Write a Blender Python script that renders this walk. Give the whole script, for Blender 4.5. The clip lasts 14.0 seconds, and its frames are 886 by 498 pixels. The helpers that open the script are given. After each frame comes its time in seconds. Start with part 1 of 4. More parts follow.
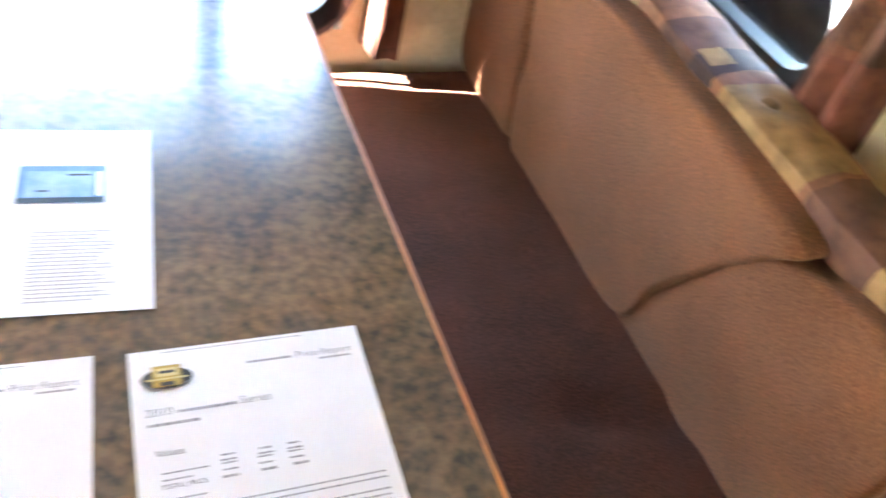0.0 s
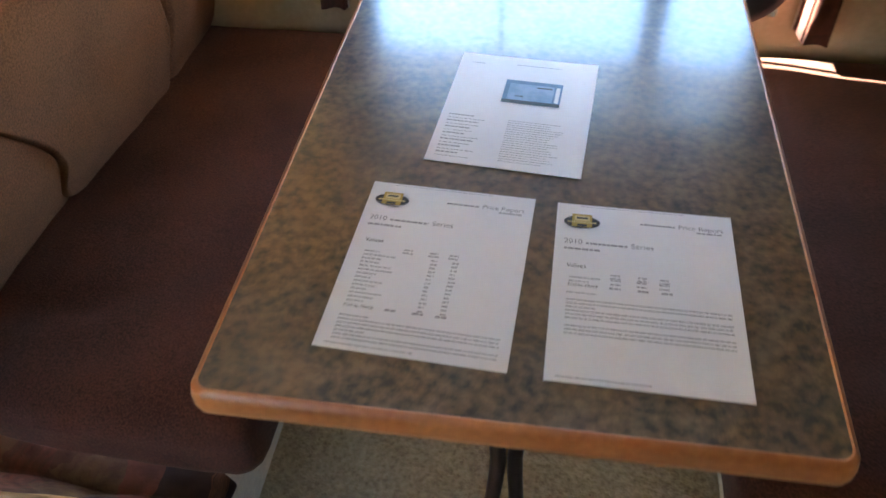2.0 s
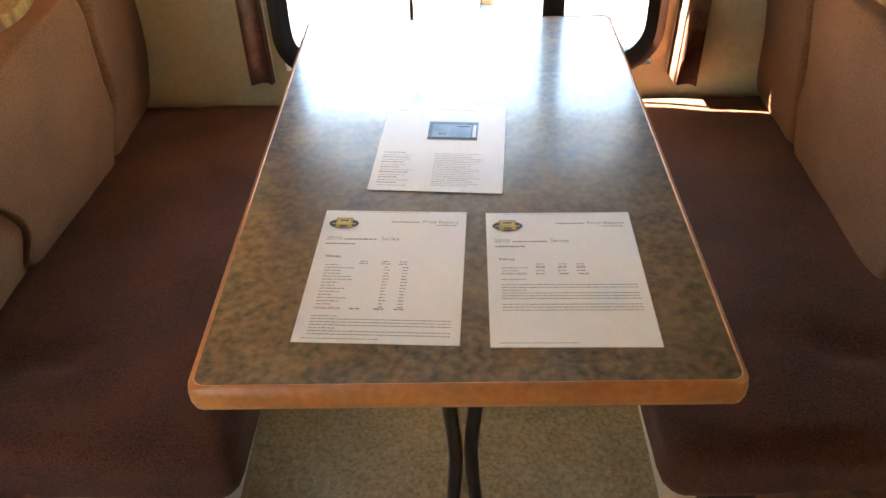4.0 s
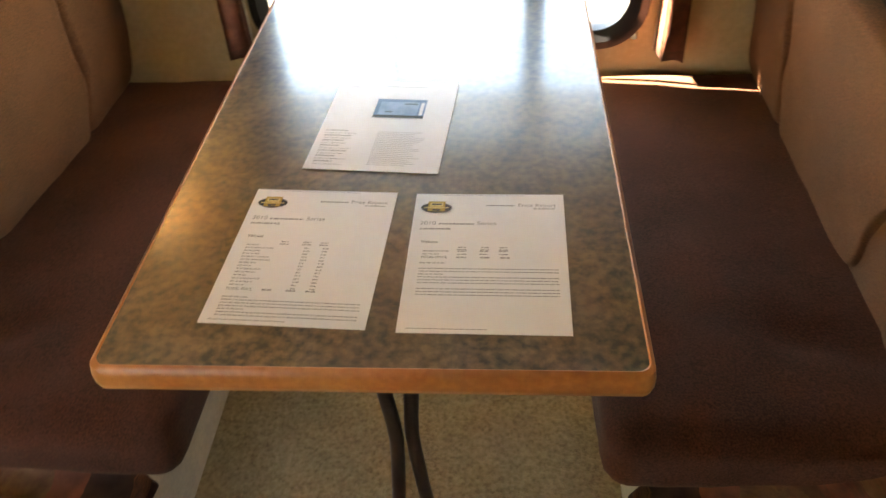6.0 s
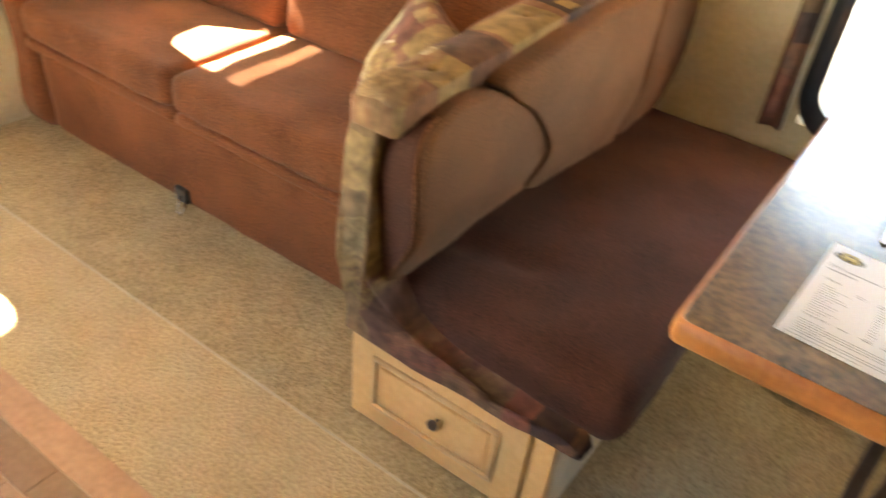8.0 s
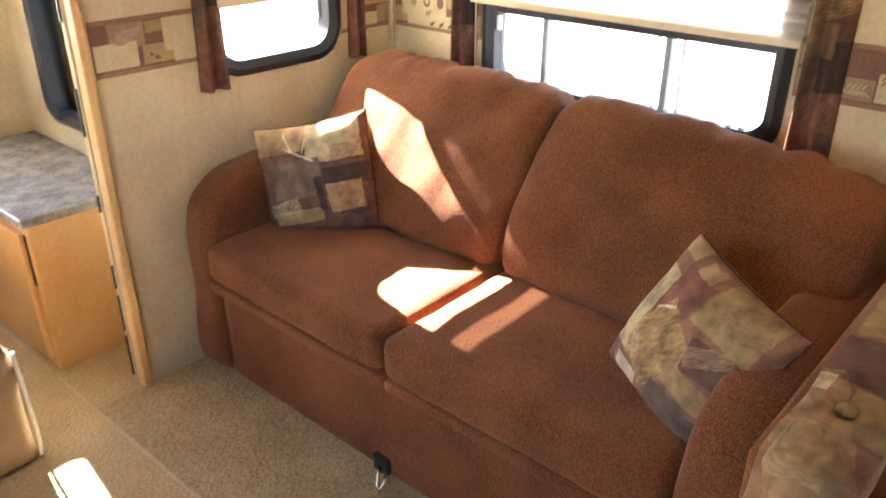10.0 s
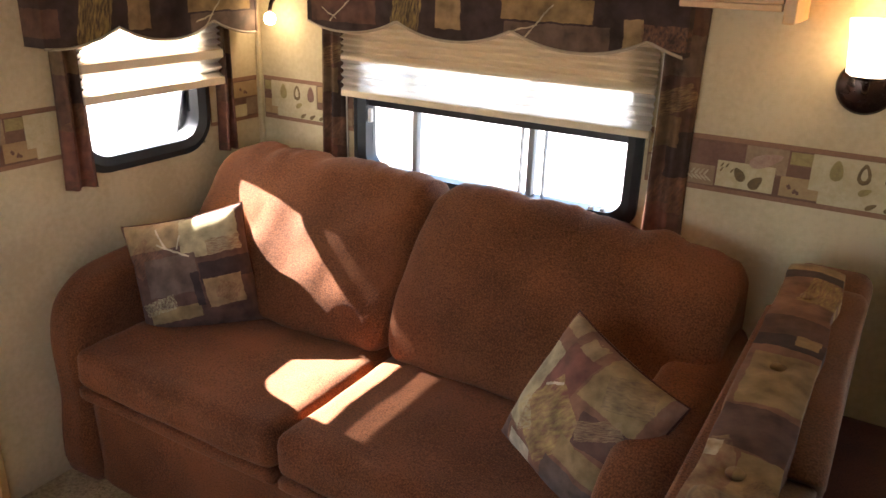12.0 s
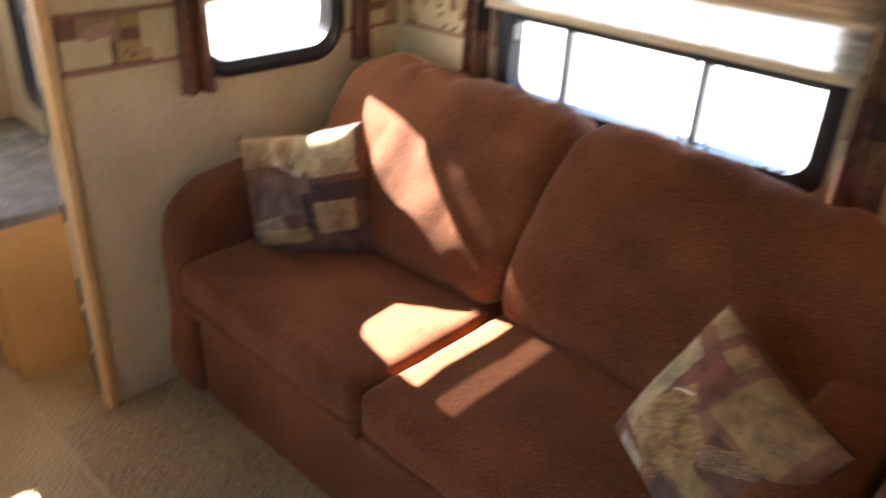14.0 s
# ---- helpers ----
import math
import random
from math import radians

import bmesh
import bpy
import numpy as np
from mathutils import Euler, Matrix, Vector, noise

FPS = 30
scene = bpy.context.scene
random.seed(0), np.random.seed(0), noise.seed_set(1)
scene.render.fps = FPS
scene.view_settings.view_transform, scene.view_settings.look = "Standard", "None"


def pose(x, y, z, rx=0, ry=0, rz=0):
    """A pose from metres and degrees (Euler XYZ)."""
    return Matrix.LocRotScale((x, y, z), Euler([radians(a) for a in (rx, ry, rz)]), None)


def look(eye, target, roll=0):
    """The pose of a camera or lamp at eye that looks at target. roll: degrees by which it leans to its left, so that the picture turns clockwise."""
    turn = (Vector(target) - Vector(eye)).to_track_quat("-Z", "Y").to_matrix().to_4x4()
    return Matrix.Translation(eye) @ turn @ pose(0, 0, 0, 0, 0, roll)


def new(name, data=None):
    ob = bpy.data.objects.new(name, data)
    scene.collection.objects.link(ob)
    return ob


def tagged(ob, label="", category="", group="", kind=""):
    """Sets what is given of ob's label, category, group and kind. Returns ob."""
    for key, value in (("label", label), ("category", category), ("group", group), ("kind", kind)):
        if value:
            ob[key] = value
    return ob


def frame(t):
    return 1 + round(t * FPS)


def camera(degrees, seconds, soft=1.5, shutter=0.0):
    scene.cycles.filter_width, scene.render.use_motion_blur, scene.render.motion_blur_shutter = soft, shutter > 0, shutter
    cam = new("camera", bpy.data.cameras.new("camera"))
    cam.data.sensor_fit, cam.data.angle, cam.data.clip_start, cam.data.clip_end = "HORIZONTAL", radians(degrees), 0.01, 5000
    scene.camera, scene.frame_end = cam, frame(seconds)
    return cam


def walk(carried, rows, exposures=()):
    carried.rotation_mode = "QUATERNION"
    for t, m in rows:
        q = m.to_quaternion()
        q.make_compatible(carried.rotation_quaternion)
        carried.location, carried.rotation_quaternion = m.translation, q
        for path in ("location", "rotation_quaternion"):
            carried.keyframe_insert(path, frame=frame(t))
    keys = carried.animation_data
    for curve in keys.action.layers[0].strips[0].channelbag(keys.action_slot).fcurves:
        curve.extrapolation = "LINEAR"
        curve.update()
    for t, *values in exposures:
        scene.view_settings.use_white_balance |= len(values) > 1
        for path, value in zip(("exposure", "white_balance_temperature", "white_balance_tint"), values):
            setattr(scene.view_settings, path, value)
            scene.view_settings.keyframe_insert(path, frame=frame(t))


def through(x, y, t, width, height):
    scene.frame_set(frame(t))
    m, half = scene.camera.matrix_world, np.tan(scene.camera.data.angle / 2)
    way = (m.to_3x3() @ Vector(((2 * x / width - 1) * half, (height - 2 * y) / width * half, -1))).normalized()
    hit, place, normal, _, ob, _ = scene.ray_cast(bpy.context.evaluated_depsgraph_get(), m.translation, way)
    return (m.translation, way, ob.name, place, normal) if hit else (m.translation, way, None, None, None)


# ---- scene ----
cam = camera(58.8, 14.0, shutter=0.5)
PATH = [
    (0, (0.367, -0.136, 1.374), (1.117, 1.109, 0.001), 16.5),
    (0.5, (0.349, -0.148, 1.399), (0.692, 1.207, -0.031), 8.3),
    (1, (0.432, -0.185, 1.424), (0.316, 1.187, -0.026), -1.9),
    (1.5, (0.459, -0.245, 1.444), (0.041, 1.037, -0.034), -8.5),
    (2, (0.336, -0.427, 1.437), (0.106, 0.957, 0.011), -1.7),
    (2.5, (0.272, -0.545, 1.453), (0.22, 0.92, 0.093), 2.0),
    (3, (0.283, -0.598, 1.468), (0.232, 0.915, 0.161), -0.9),
    (3.2, (0.298, -0.607, 1.472), (0.224, 0.909, 0.17), -2.2),
    (5.3, (0.341, -0.623, 1.479), (0.36, 0.955, 0.251), -0.6),
    (5.5, (0.367, -0.615, 1.486), (0.384, 0.941, 0.23), -0.8),
    (6, (0.486, -0.589, 1.461), (0.339, 0.907, 0.142), -3.6),
    (6.5, (0.542, -0.583, 1.462), (0.139, 0.837, 0.112), -3.9),
    (7, (0.471, -0.68, 1.456), (-0.155, 0.725, 0.177), -2.6),
    (7.5, (0.309, -0.849, 1.45), (-0.395, 0.578, 0.239), 3.4),
    (8, (0.157, -0.871, 1.441), (-0.703, 0.481, 0.245), 6.2),
    (8.5, (0.011, -0.743, 1.434), (-1.085, 0.458, 0.269), 5.5),
    (9, (-0.162, -0.65, 1.428), (-1.454, 0.438, 0.356), 2.2),
    (9.2, (-0.266, -0.662, 1.434), (-1.551, 0.463, 0.393), 1.3),
    (11.3, (-0.484, -0.766, 1.502), (-1.49, 0.808, 0.787), 2.5),
    (11.5, (-0.482, -0.772, 1.501), (-1.468, 0.818, 0.793), 2.4),
    (12, (-0.472, -0.778, 1.512), (-1.42, 0.837, 0.808), 1.8),
    (12.5, (-0.472, -0.782, 1.516), (-1.394, 0.847, 0.811), 1.4),
    (13, (-0.45, -0.757, 1.532), (-1.383, 0.856, 0.806), 0.5),
    (13.5, (-0.486, -0.652, 1.525), (-1.474, 0.922, 0.785), 0.4),
    (14, (-0.568, -0.493, 1.501), (-1.769, 0.804, 0.565), 2.9),
]
walk(cam, [(t, look(eye, target, roll)) for t, eye, target, roll in PATH],
     [(0, 6.5, 6000, 10), (0.6, 5.9, 5800, 10), (1.0, 5.5, 5800, 10), (1.5, 5.15, 5900, 10), (2.0, 5.1, 6100, 10), (3, 5.55, 7200, 10), (5.5, 5.3, 8400, 10), (6.5, 5.55, 9200, 10), (7.5, 5.85, 9200, 10), (8.4, 6.05, 7000, 10), (9, 6.0, 6500, 10), (11.3, 4.22, 6300, 16), (14, 4.22, 6300, 16)])

# ---- world and sun ----
SUN_WAY = Vector((1.0, -0.15, -0.66)).normalized()
world = bpy.data.worlds.new("world")
scene.world = world
world.use_nodes = True
wn = world.node_tree.nodes
sky = wn.new("ShaderNodeTexSky")
sky.sky_type, sky.sun_disc = "NISHITA", False
sky.dust_density = 0.35
sky.sun_elevation = math.asin(-SUN_WAY.z)
sky.sun_rotation = math.atan2(-SUN_WAY.x, -SUN_WAY.y)
world.node_tree.links.new(sky.outputs[0], wn["Background"].inputs[0])
wn["Background"].inputs[1].default_value = 0.085
sun = new("sun", bpy.data.lights.new("sun", "SUN"))
sun.data.energy, sun.data.angle, sun.data.color = 5.0, radians(0.5), (1, 0.95, 0.88)
sun.rotation_mode = "QUATERNION"
sun.rotation_quaternion = SUN_WAY.to_track_quat("-Z", "Y")

# ---- plan ----
YW, XW = 1.285, -2.447         # outer wall and end wall of the slide-out
XE = 1.285                     # other end wall of the slide-out
YB = 0.42                      # side wall of the body
XR, YN, XF = -3.55, -2.05, 2.3  # rear, far side and front walls
ZC, ZS = 2.02, 1.82            # ceilings of body and slide-out


# ---- materials ----
def material(name, color, rough=0.7, second=None, scale=8.0, fine=120.0, bump=0.15, metal=0.0, sheen=0.0, dist=0.003, coat=0.0, spec=0.5, grain=0.6, span=0.16):
    m = bpy.data.materials.new(name)
    m.use_nodes = True
    n, l = m.node_tree.nodes, m.node_tree.links
    b = n["Principled BSDF"]
    b.inputs["Roughness"].default_value, b.inputs["Metallic"].default_value = rough, metal
    b.inputs["Specular IOR Level"].default_value = spec
    b.inputs["Sheen Weight"].default_value, b.inputs["Coat Weight"].default_value = sheen, coat
    b.inputs["Sheen Tint"].default_value = (1.0, 0.76, 0.52, 1)
    b.inputs["Coat Roughness"].default_value = 0.32
    second = second or [c * 0.8 for c in color]
    co = n.new("ShaderNodeTexCoord")
    big, small = n.new("ShaderNodeTexNoise"), n.new("ShaderNodeTexNoise")
    big.inputs["Scale"].default_value, small.inputs["Scale"].default_value = scale, fine
    big.inputs["Detail"].default_value, small.inputs["Detail"].default_value = 4, 3
    add = n.new("ShaderNodeMath")
    add.operation = "MULTIPLY_ADD"
    add.inputs[1].default_value = grain
    ramp = n.new("ShaderNodeValToRGB")
    ramp.color_ramp.elements[0].position, ramp.color_ramp.elements[1].position = 0.5 - span / (1 + grain), 0.5 + span / (1 + grain)
    ramp.color_ramp.elements[0].color, ramp.color_ramp.elements[1].color = (*second, 1), (*color, 1)
    bp = n.new("ShaderNodeBump")
    bp.inputs["Strength"].default_value, bp.inputs["Distance"].default_value = bump, dist
    for t in (big, small):
        l.new(co.outputs["Object"], t.inputs["Vector"])
    l.new(small.outputs[0], add.inputs[0])
    l.new(big.outputs[0], add.inputs[2])
    even = n.new("ShaderNodeMath")
    even.operation = "MULTIPLY"
    even.inputs[1].default_value = 1 / (1 + grain)
    l.new(add.outputs[0], even.inputs[0])
    l.new(even.outputs[0], ramp.inputs[0])
    l.new(ramp.outputs[0], b.inputs["Base Color"])
    l.new(small.outputs[0], bp.inputs["Height"])
    l.new(bp.outputs[0], b.inputs["Normal"])
    return m


M_BROWN = material("rust_brown_microfibre", (0.225, 0.078, 0.029), 0.95, (0.075, 0.024, 0.0088), 5, 260, 0.4, sheen=0.13, dist=0.003, grain=1.9, span=0.38, spec=0.15)
# Darker brown for bench seats; on the boxing it stands in for shade.
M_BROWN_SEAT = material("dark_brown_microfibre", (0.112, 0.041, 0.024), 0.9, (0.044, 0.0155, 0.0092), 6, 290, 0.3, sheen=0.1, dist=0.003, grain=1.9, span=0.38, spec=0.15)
M_TAN_BACK = material("tan_brown_microfibre", (0.19, 0.078, 0.034), 0.95, (0.088, 0.035, 0.015), 6, 290, 0.3, sheen=0.15, dist=0.003, grain=1.9, span=0.38, spec=0.15)
M_WALL = material("cream_wallboard", (0.6, 0.485, 0.295), 0.75, (0.5, 0.395, 0.23), 5, 60, 0.08)
M_CEIL = material("white_ceiling", (0.78, 0.75, 0.68), 0.8, (0.74, 0.71, 0.63), 4, 80, 0.05)
M_LAM = material("mottled_laminate", (0.16, 0.102, 0.048), 0.15, (0.017, 0.0125, 0.008), 11, 85, 0.012, grain=0.95, span=0.22, spec=1.0, coat=0.95)
M_LAM.node_tree.nodes["Noise Texture"].inputs["Distortion"].default_value = 1.6
M_LAM.node_tree.nodes["Noise Texture"].inputs["Detail"].default_value = 8
M_LAM.node_tree.nodes["Noise Texture"].inputs["Roughness"].default_value = 0.62
M_LAM.node_tree.nodes["Principled BSDF"].inputs["Coat Roughness"].default_value = 0.34
M_EDGE = material("oak_edge", (0.46, 0.175, 0.05), 0.4, (0.33, 0.11, 0.03), 6, 90, 0.05)
M_DARK_BROWN = material("plain_dark_brown", (0.26, 0.15, 0.07), 0.5, (0.18, 0.1, 0.045), 3, 50, 0.05)
M_MAPLE = material("maple_cabinet", (0.69, 0.43, 0.185), 0.42, (0.61, 0.355, 0.14), 4, 60, 0.04)
M_BLACK = material("black_frame", (0.018, 0.018, 0.02), 0.35, (0.012, 0.012, 0.014), 20, 200, 0.03)
M_BRONZE = material("bronze_tube", (0.07, 0.045, 0.035), 0.4, (0.05, 0.03, 0.022), 12, 150, 0.05, metal=0.6)
# One carpet, two colours: glare lightens the first, dimmer light darkens the second.
M_FLOOR = material("tan_shag_carpet", (0.61, 0.465, 0.265), 0.95, (0.38, 0.275, 0.147), 4, 110, 1.0, dist=0.009, grain=1.5, span=0.36, spec=0.15)
M_CARPET_DIM = material("dimmed_tan_carpet", (0.51, 0.39, 0.215), 0.95, (0.275, 0.2, 0.105), 4, 110, 1.0, dist=0.009, grain=1.5, span=0.36, spec=0.15)
for m_ in (M_FLOOR, M_CARPET_DIM):
    m_.node_tree.nodes["Noise Texture"].inputs["Detail"].default_value = 9
    m_.node_tree.nodes["Noise Texture"].inputs["Roughness"].default_value = 0.68
M_PLANK = material("oak_plank", (0.44, 0.26, 0.145), 0.3, (0.34, 0.19, 0.1), 5, 60, 0.05)
n_, l_ = M_PLANK.node_tree.nodes, M_PLANK.node_tree.links
info, tone = n_.new("ShaderNodeObjectInfo"), n_.new("ShaderNodeHueSaturation")
fac = n_.new("ShaderNodeMapRange")
fac.inputs["To Min"].default_value, fac.inputs["To Max"].default_value = 0.7, 1.25
l_.new(info.outputs["Random"], fac.inputs["Value"])
l_.new(fac.outputs[0], tone.inputs["Value"])
l_.new(n_["Color Ramp"].outputs[0], tone.inputs["Color"])
l_.new(tone.outputs[0], n_["Principled BSDF"].inputs["Base Color"])
M_PAPER = material("white_paper", (0.82, 0.82, 0.84), 0.33, (0.8, 0.8, 0.82), 5, 50, 0.02)
M_MULL = material("grey_mullion", (0.3, 0.31, 0.32), 0.4)
M_INK = material("grey_ink", (0.32, 0.32, 0.34), 0.8)
M_GOLD = material("gold_ink", (0.5, 0.34, 0.06), 0.7)
M_BLUE = material("photo_blue", (0.16, 0.3, 0.5), 0.6, (0.1, 0.2, 0.36), 30, 90)
M_SHADE = material("pleated_shade", (0.72, 0.6, 0.42), 0.85, (0.66, 0.54, 0.36), 6, 90, 0.1)
M_CREAM = material("cream_upholstery", (0.27, 0.19, 0.11), 0.9, (0.21, 0.145, 0.08), 6, 300, 0.2)
M_TRIM = material("cream_trim", (0.66, 0.55, 0.36), 0.5)
M_SEAM = material("tan_seam", (0.55, 0.45, 0.29), 0.7)
M_GROUND = material("gravel_lot", (0.42, 0.4, 0.36), 0.9, (0.33, 0.31, 0.28), 0.5, 30, 0.2)
M_WHITE = material("white_siding", (0.8, 0.8, 0.8), 0.5)


TONE = {"purple": (0.13, 0.064, 0.042), "grey": (0.16, 0.1, 0.068), "dark": (0.062, 0.036, 0.03), "rust": (0.24, 0.115, 0.062), "maroon": (0.2, 0.075, 0.048), "tan": (0.35, 0.225, 0.105), "olive": (0.31, 0.195, 0.08), "gold": (0.42, 0.285, 0.09), "sage": (0.44, 0.345, 0.185), "cream": (0.52, 0.42, 0.27), "leaf": (0.19, 0.115, 0.06), "twig": (0.58, 0.46, 0.3)}


def printed(name, base, plane, blocks, dark=1.0, shift=(0.0, 0.0), way=(1, 1)):
    """Cloth printed with blocks (b) and brushed fern blocks (f): kind, tone, middle u, v, half sizes, turn. plane: the two axes along the cloth."""
    m = bpy.data.materials.new(name)
    m.use_nodes = True
    n, l = m.node_tree.nodes, m.node_tree.links
    b = n["Principled BSDF"]
    b.inputs["Roughness"].default_value, b.inputs["Specular IOR Level"].default_value = 0.75, 0.2
    co, axes, flat = n.new("ShaderNodeTexCoord"), n.new("ShaderNodeSeparateXYZ"), n.new("ShaderNodeCombineXYZ")
    l.new(co.outputs["Object"], axes.inputs[0])
    for k in (0, 1):
        add = n.new("ShaderNodeMath")
        add.operation = "MULTIPLY_ADD"
        add.inputs[1].default_value, add.inputs[2].default_value = way[k], shift[k]
        l.new(axes.outputs["xyz".index(plane[k])], add.inputs[0])
        l.new(add.outputs[0], flat.inputs[k])
    def grain(scale, detail):
        t = n.new("ShaderNodeTexNoise")
        t.inputs["Scale"].default_value, t.inputs["Detail"].default_value = scale, detail
        l.new(co.outputs["Object"], t.inputs["Vector"])
        return t
    def vec(op, a, v):
        t = n.new("ShaderNodeVectorMath")
        t.operation = op
        l.new(a, t.inputs[0])
        if v is not None:
            if op == "SCALE":
                t.inputs["Scale"].default_value = v
            else:
                t.inputs[1].default_value = v
        return t
    wob = vec("SCALE", vec("SUBTRACT", grain(45, 3).outputs["Color"], (0.5, 0.5, 0.5)).outputs[0], 0.012)
    place = n.new("ShaderNodeVectorMath")
    l.new(flat.outputs[0], place.inputs[0])
    l.new(wob.outputs[0], place.inputs[1])
    last = n.new("ShaderNodeRGB")
    last.outputs[0].default_value = (*TONE[base], 1)
    last = last.outputs[0]
    for kind, tone, u, v, hu, hv, turn in blocks:
        mp = n.new("ShaderNodeMapping")
        mp.vector_type = "TEXTURE"
        mp.inputs["Location"].default_value, mp.inputs["Rotation"].default_value, mp.inputs["Scale"].default_value = (u, v, 0), (0, 0, radians(turn)), (hu, hv, 1)
        l.new(place.outputs[0], mp.inputs["Vector"])
        inside = n.new("ShaderNodeMath")
        inside.operation = "LESS_THAN"
        inside.inputs[1].default_value = 1.0
        sep = n.new("ShaderNodeSeparateXYZ")
        l.new(vec("ABSOLUTE", mp.outputs[0], None).outputs[0], sep.inputs[0])
        top = n.new("ShaderNodeMath")
        top.operation = "MAXIMUM"
        l.new(sep.outputs[0], top.inputs[0])
        l.new(sep.outputs[1], top.inputs[1])
        l.new(top.outputs[0], inside.inputs[0])
        weight = inside.outputs[0]
        if kind == "f":
            brush = n.new("ShaderNodeTexNoise")
            brush.inputs["Scale"].default_value, brush.inputs["Detail"].default_value = 2.6, 6
            l.new(vec("MULTIPLY", mp.outputs[0], (1.0, 3.2, 1.0)).outputs[0], brush.inputs["Vector"])
            cut = n.new("ShaderNodeMapRange")
            cut.inputs["From Min"].default_value, cut.inputs["From Max"].default_value = 0.34, 0.7
            l.new(brush.outputs[0], cut.inputs["Value"])
            both = n.new("ShaderNodeMath")
            both.operation = "MULTIPLY"
            l.new(cut.outputs[0], both.inputs[0])
            l.new(weight, both.inputs[1])
            weight = both.outputs[0]
        mix = n.new("ShaderNodeMix")
        mix.data_type = "RGBA"
        mix.inputs[7].default_value = (*TONE[tone], 1)
        l.new(weight, mix.inputs[0])
        l.new(last, mix.inputs[6])
        last = mix.outputs[2]
    wash = n.new("ShaderNodeMapRange")
    wash.inputs["From Min"].default_value, wash.inputs["From Max"].default_value = 0.3, 0.7
    wash.inputs["To Min"].default_value, wash.inputs["To Max"].default_value = 0.62 * dark, 1.42 * dark
    l.new(grain(26, 6).outputs[0], wash.inputs["Value"])
    mul = n.new("ShaderNodeVectorMath")
    mul.operation = "SCALE"
    l.new(last, mul.inputs[0])
    l.new(wash.outputs[0], mul.inputs["Scale"])
    l.new(mul.outputs[0], b.inputs["Base Color"])
    bp = n.new("ShaderNodeBump")
    bp.inputs["Strength"].default_value, bp.inputs["Distance"].default_value = 0.3, 0.002
    l.new(grain(300, 2).outputs[0], bp.inputs["Height"])
    l.new(bp.outputs[0], b.inputs["Normal"])
    return m


# along the bolster's length and across it
BOLSTER = [
    ("b", "tan", 0.97, 0, 0.035, 0.2, 0), ("b", "dark", 0.915, 0, 0.02, 0.2, 0), ("f", "gold", 0.83, 0.03, 0.06, 0.04, 10),
    ("b", "purple", 0.645, 0, 0.045, 0.2, 0), ("b", "dark", 0.585, 0, 0.025, 0.2, 4), ("b", "olive", 0.595, 0.03, 0.02, 0.02, 0),
    ("b", "olive", 0.445, 0.01, 0.09, 0.055, 0), ("b", "purple", 0.285, 0, 0.06, 0.2, 6), ("b", "cream", 0.22, -0.05, 0.018, 0.018, 0),
    ("b", "olive", 0.17, 0.03, 0.05, 0.035, 0), ("f", "leaf", 0.15, 0.03, 0.025, 0.015, 30), ("f", "tan", 0.05, 0, 0.045, 0.2, 70)]
M_PATCH = [printed("leaf_patchwork_top", "rust", "yx", BOLSTER, 0.78, (0.65, 0.171), (1, w)) for w in (1, -1)]
# across the bench's end and up it
BENCH_END = [
    ("f", "olive", -0.63, 0.74, 0.06, 0.1, 80), ("f", "tan", -0.62, 0.56, 0.05, 0.08, 100), ("f", "tan", -0.6, 0.86, 0.05, 0.04, 10), ("b", "purple", -0.56, 0.4, 0.06, 0.09, 15),
    ("f", "olive", -0.63, 0.45, 0.05, 0.06, 60), ("b", "purple", -0.4, 0.3, 0.2, 0.05, 0), ("f", "maroon", -0.47, 0.33, 0.08, 0.04, 20), ("f", "leaf", -0.33, 0.3, 0.08, 0.03, 0), ("f", "rust", -0.5, 0.36, 0.05, 0.02, 40),
    ("b", "maroon", -0.235, 0.31, 0.035, 0.03, 0), ("b", "dark", -0.15, 0.3, 0.06, 0.05, 0), ("f", "rust", -0.12, 0.31, 0.03, 0.012, 30)]
M_PATCH_END = [printed("leaf_patchwork_end", "leaf", "xz", BENCH_END, 0.95, (-0.4, 0.0), (w, 1)) for w in (1, -1)]
M_PILLOW_ARM = printed("leaf_patchwork_pillow", "purple", "xz", [
    ("b", "tan", -0.08, 0.14, 0.09, 0.05, 0), ("f", "rust", -0.12, 0.07, 0.05, 0.04, 40), ("b", "sage", 0.075, 0.105, 0.08, 0.056, 0), ("f", "rust", 0.11, 0.07, 0.045, 0.022, 0),
    ("b", "grey", -0.045, 0.01, 0.075, 0.055, 0), ("b", "dark", 0.1, 0.0, 0.065, 0.03, 0), ("b", "tan", 0.09, -0.06, 0.05, 0.042, 0), ("f", "rust", 0.1, -0.065, 0.025, 0.03, 60),
    ("b", "olive", -0.06, -0.1, 0.075, 0.02, 0), ("b", "dark", 0.02, -0.04, 0.012, 0.05, 0), ("f", "sage", -0.1, -0.07, 0.02, 0.05, 100), ("b", "twig", -0.03, 0.08, 0.05, 0.0028, -30), ("b", "twig", -0.06, 0.12, 0.032, 0.0028, -65), ("b", "twig", -0.01, 0.1, 0.02, 0.0024, 70)], 0.95)
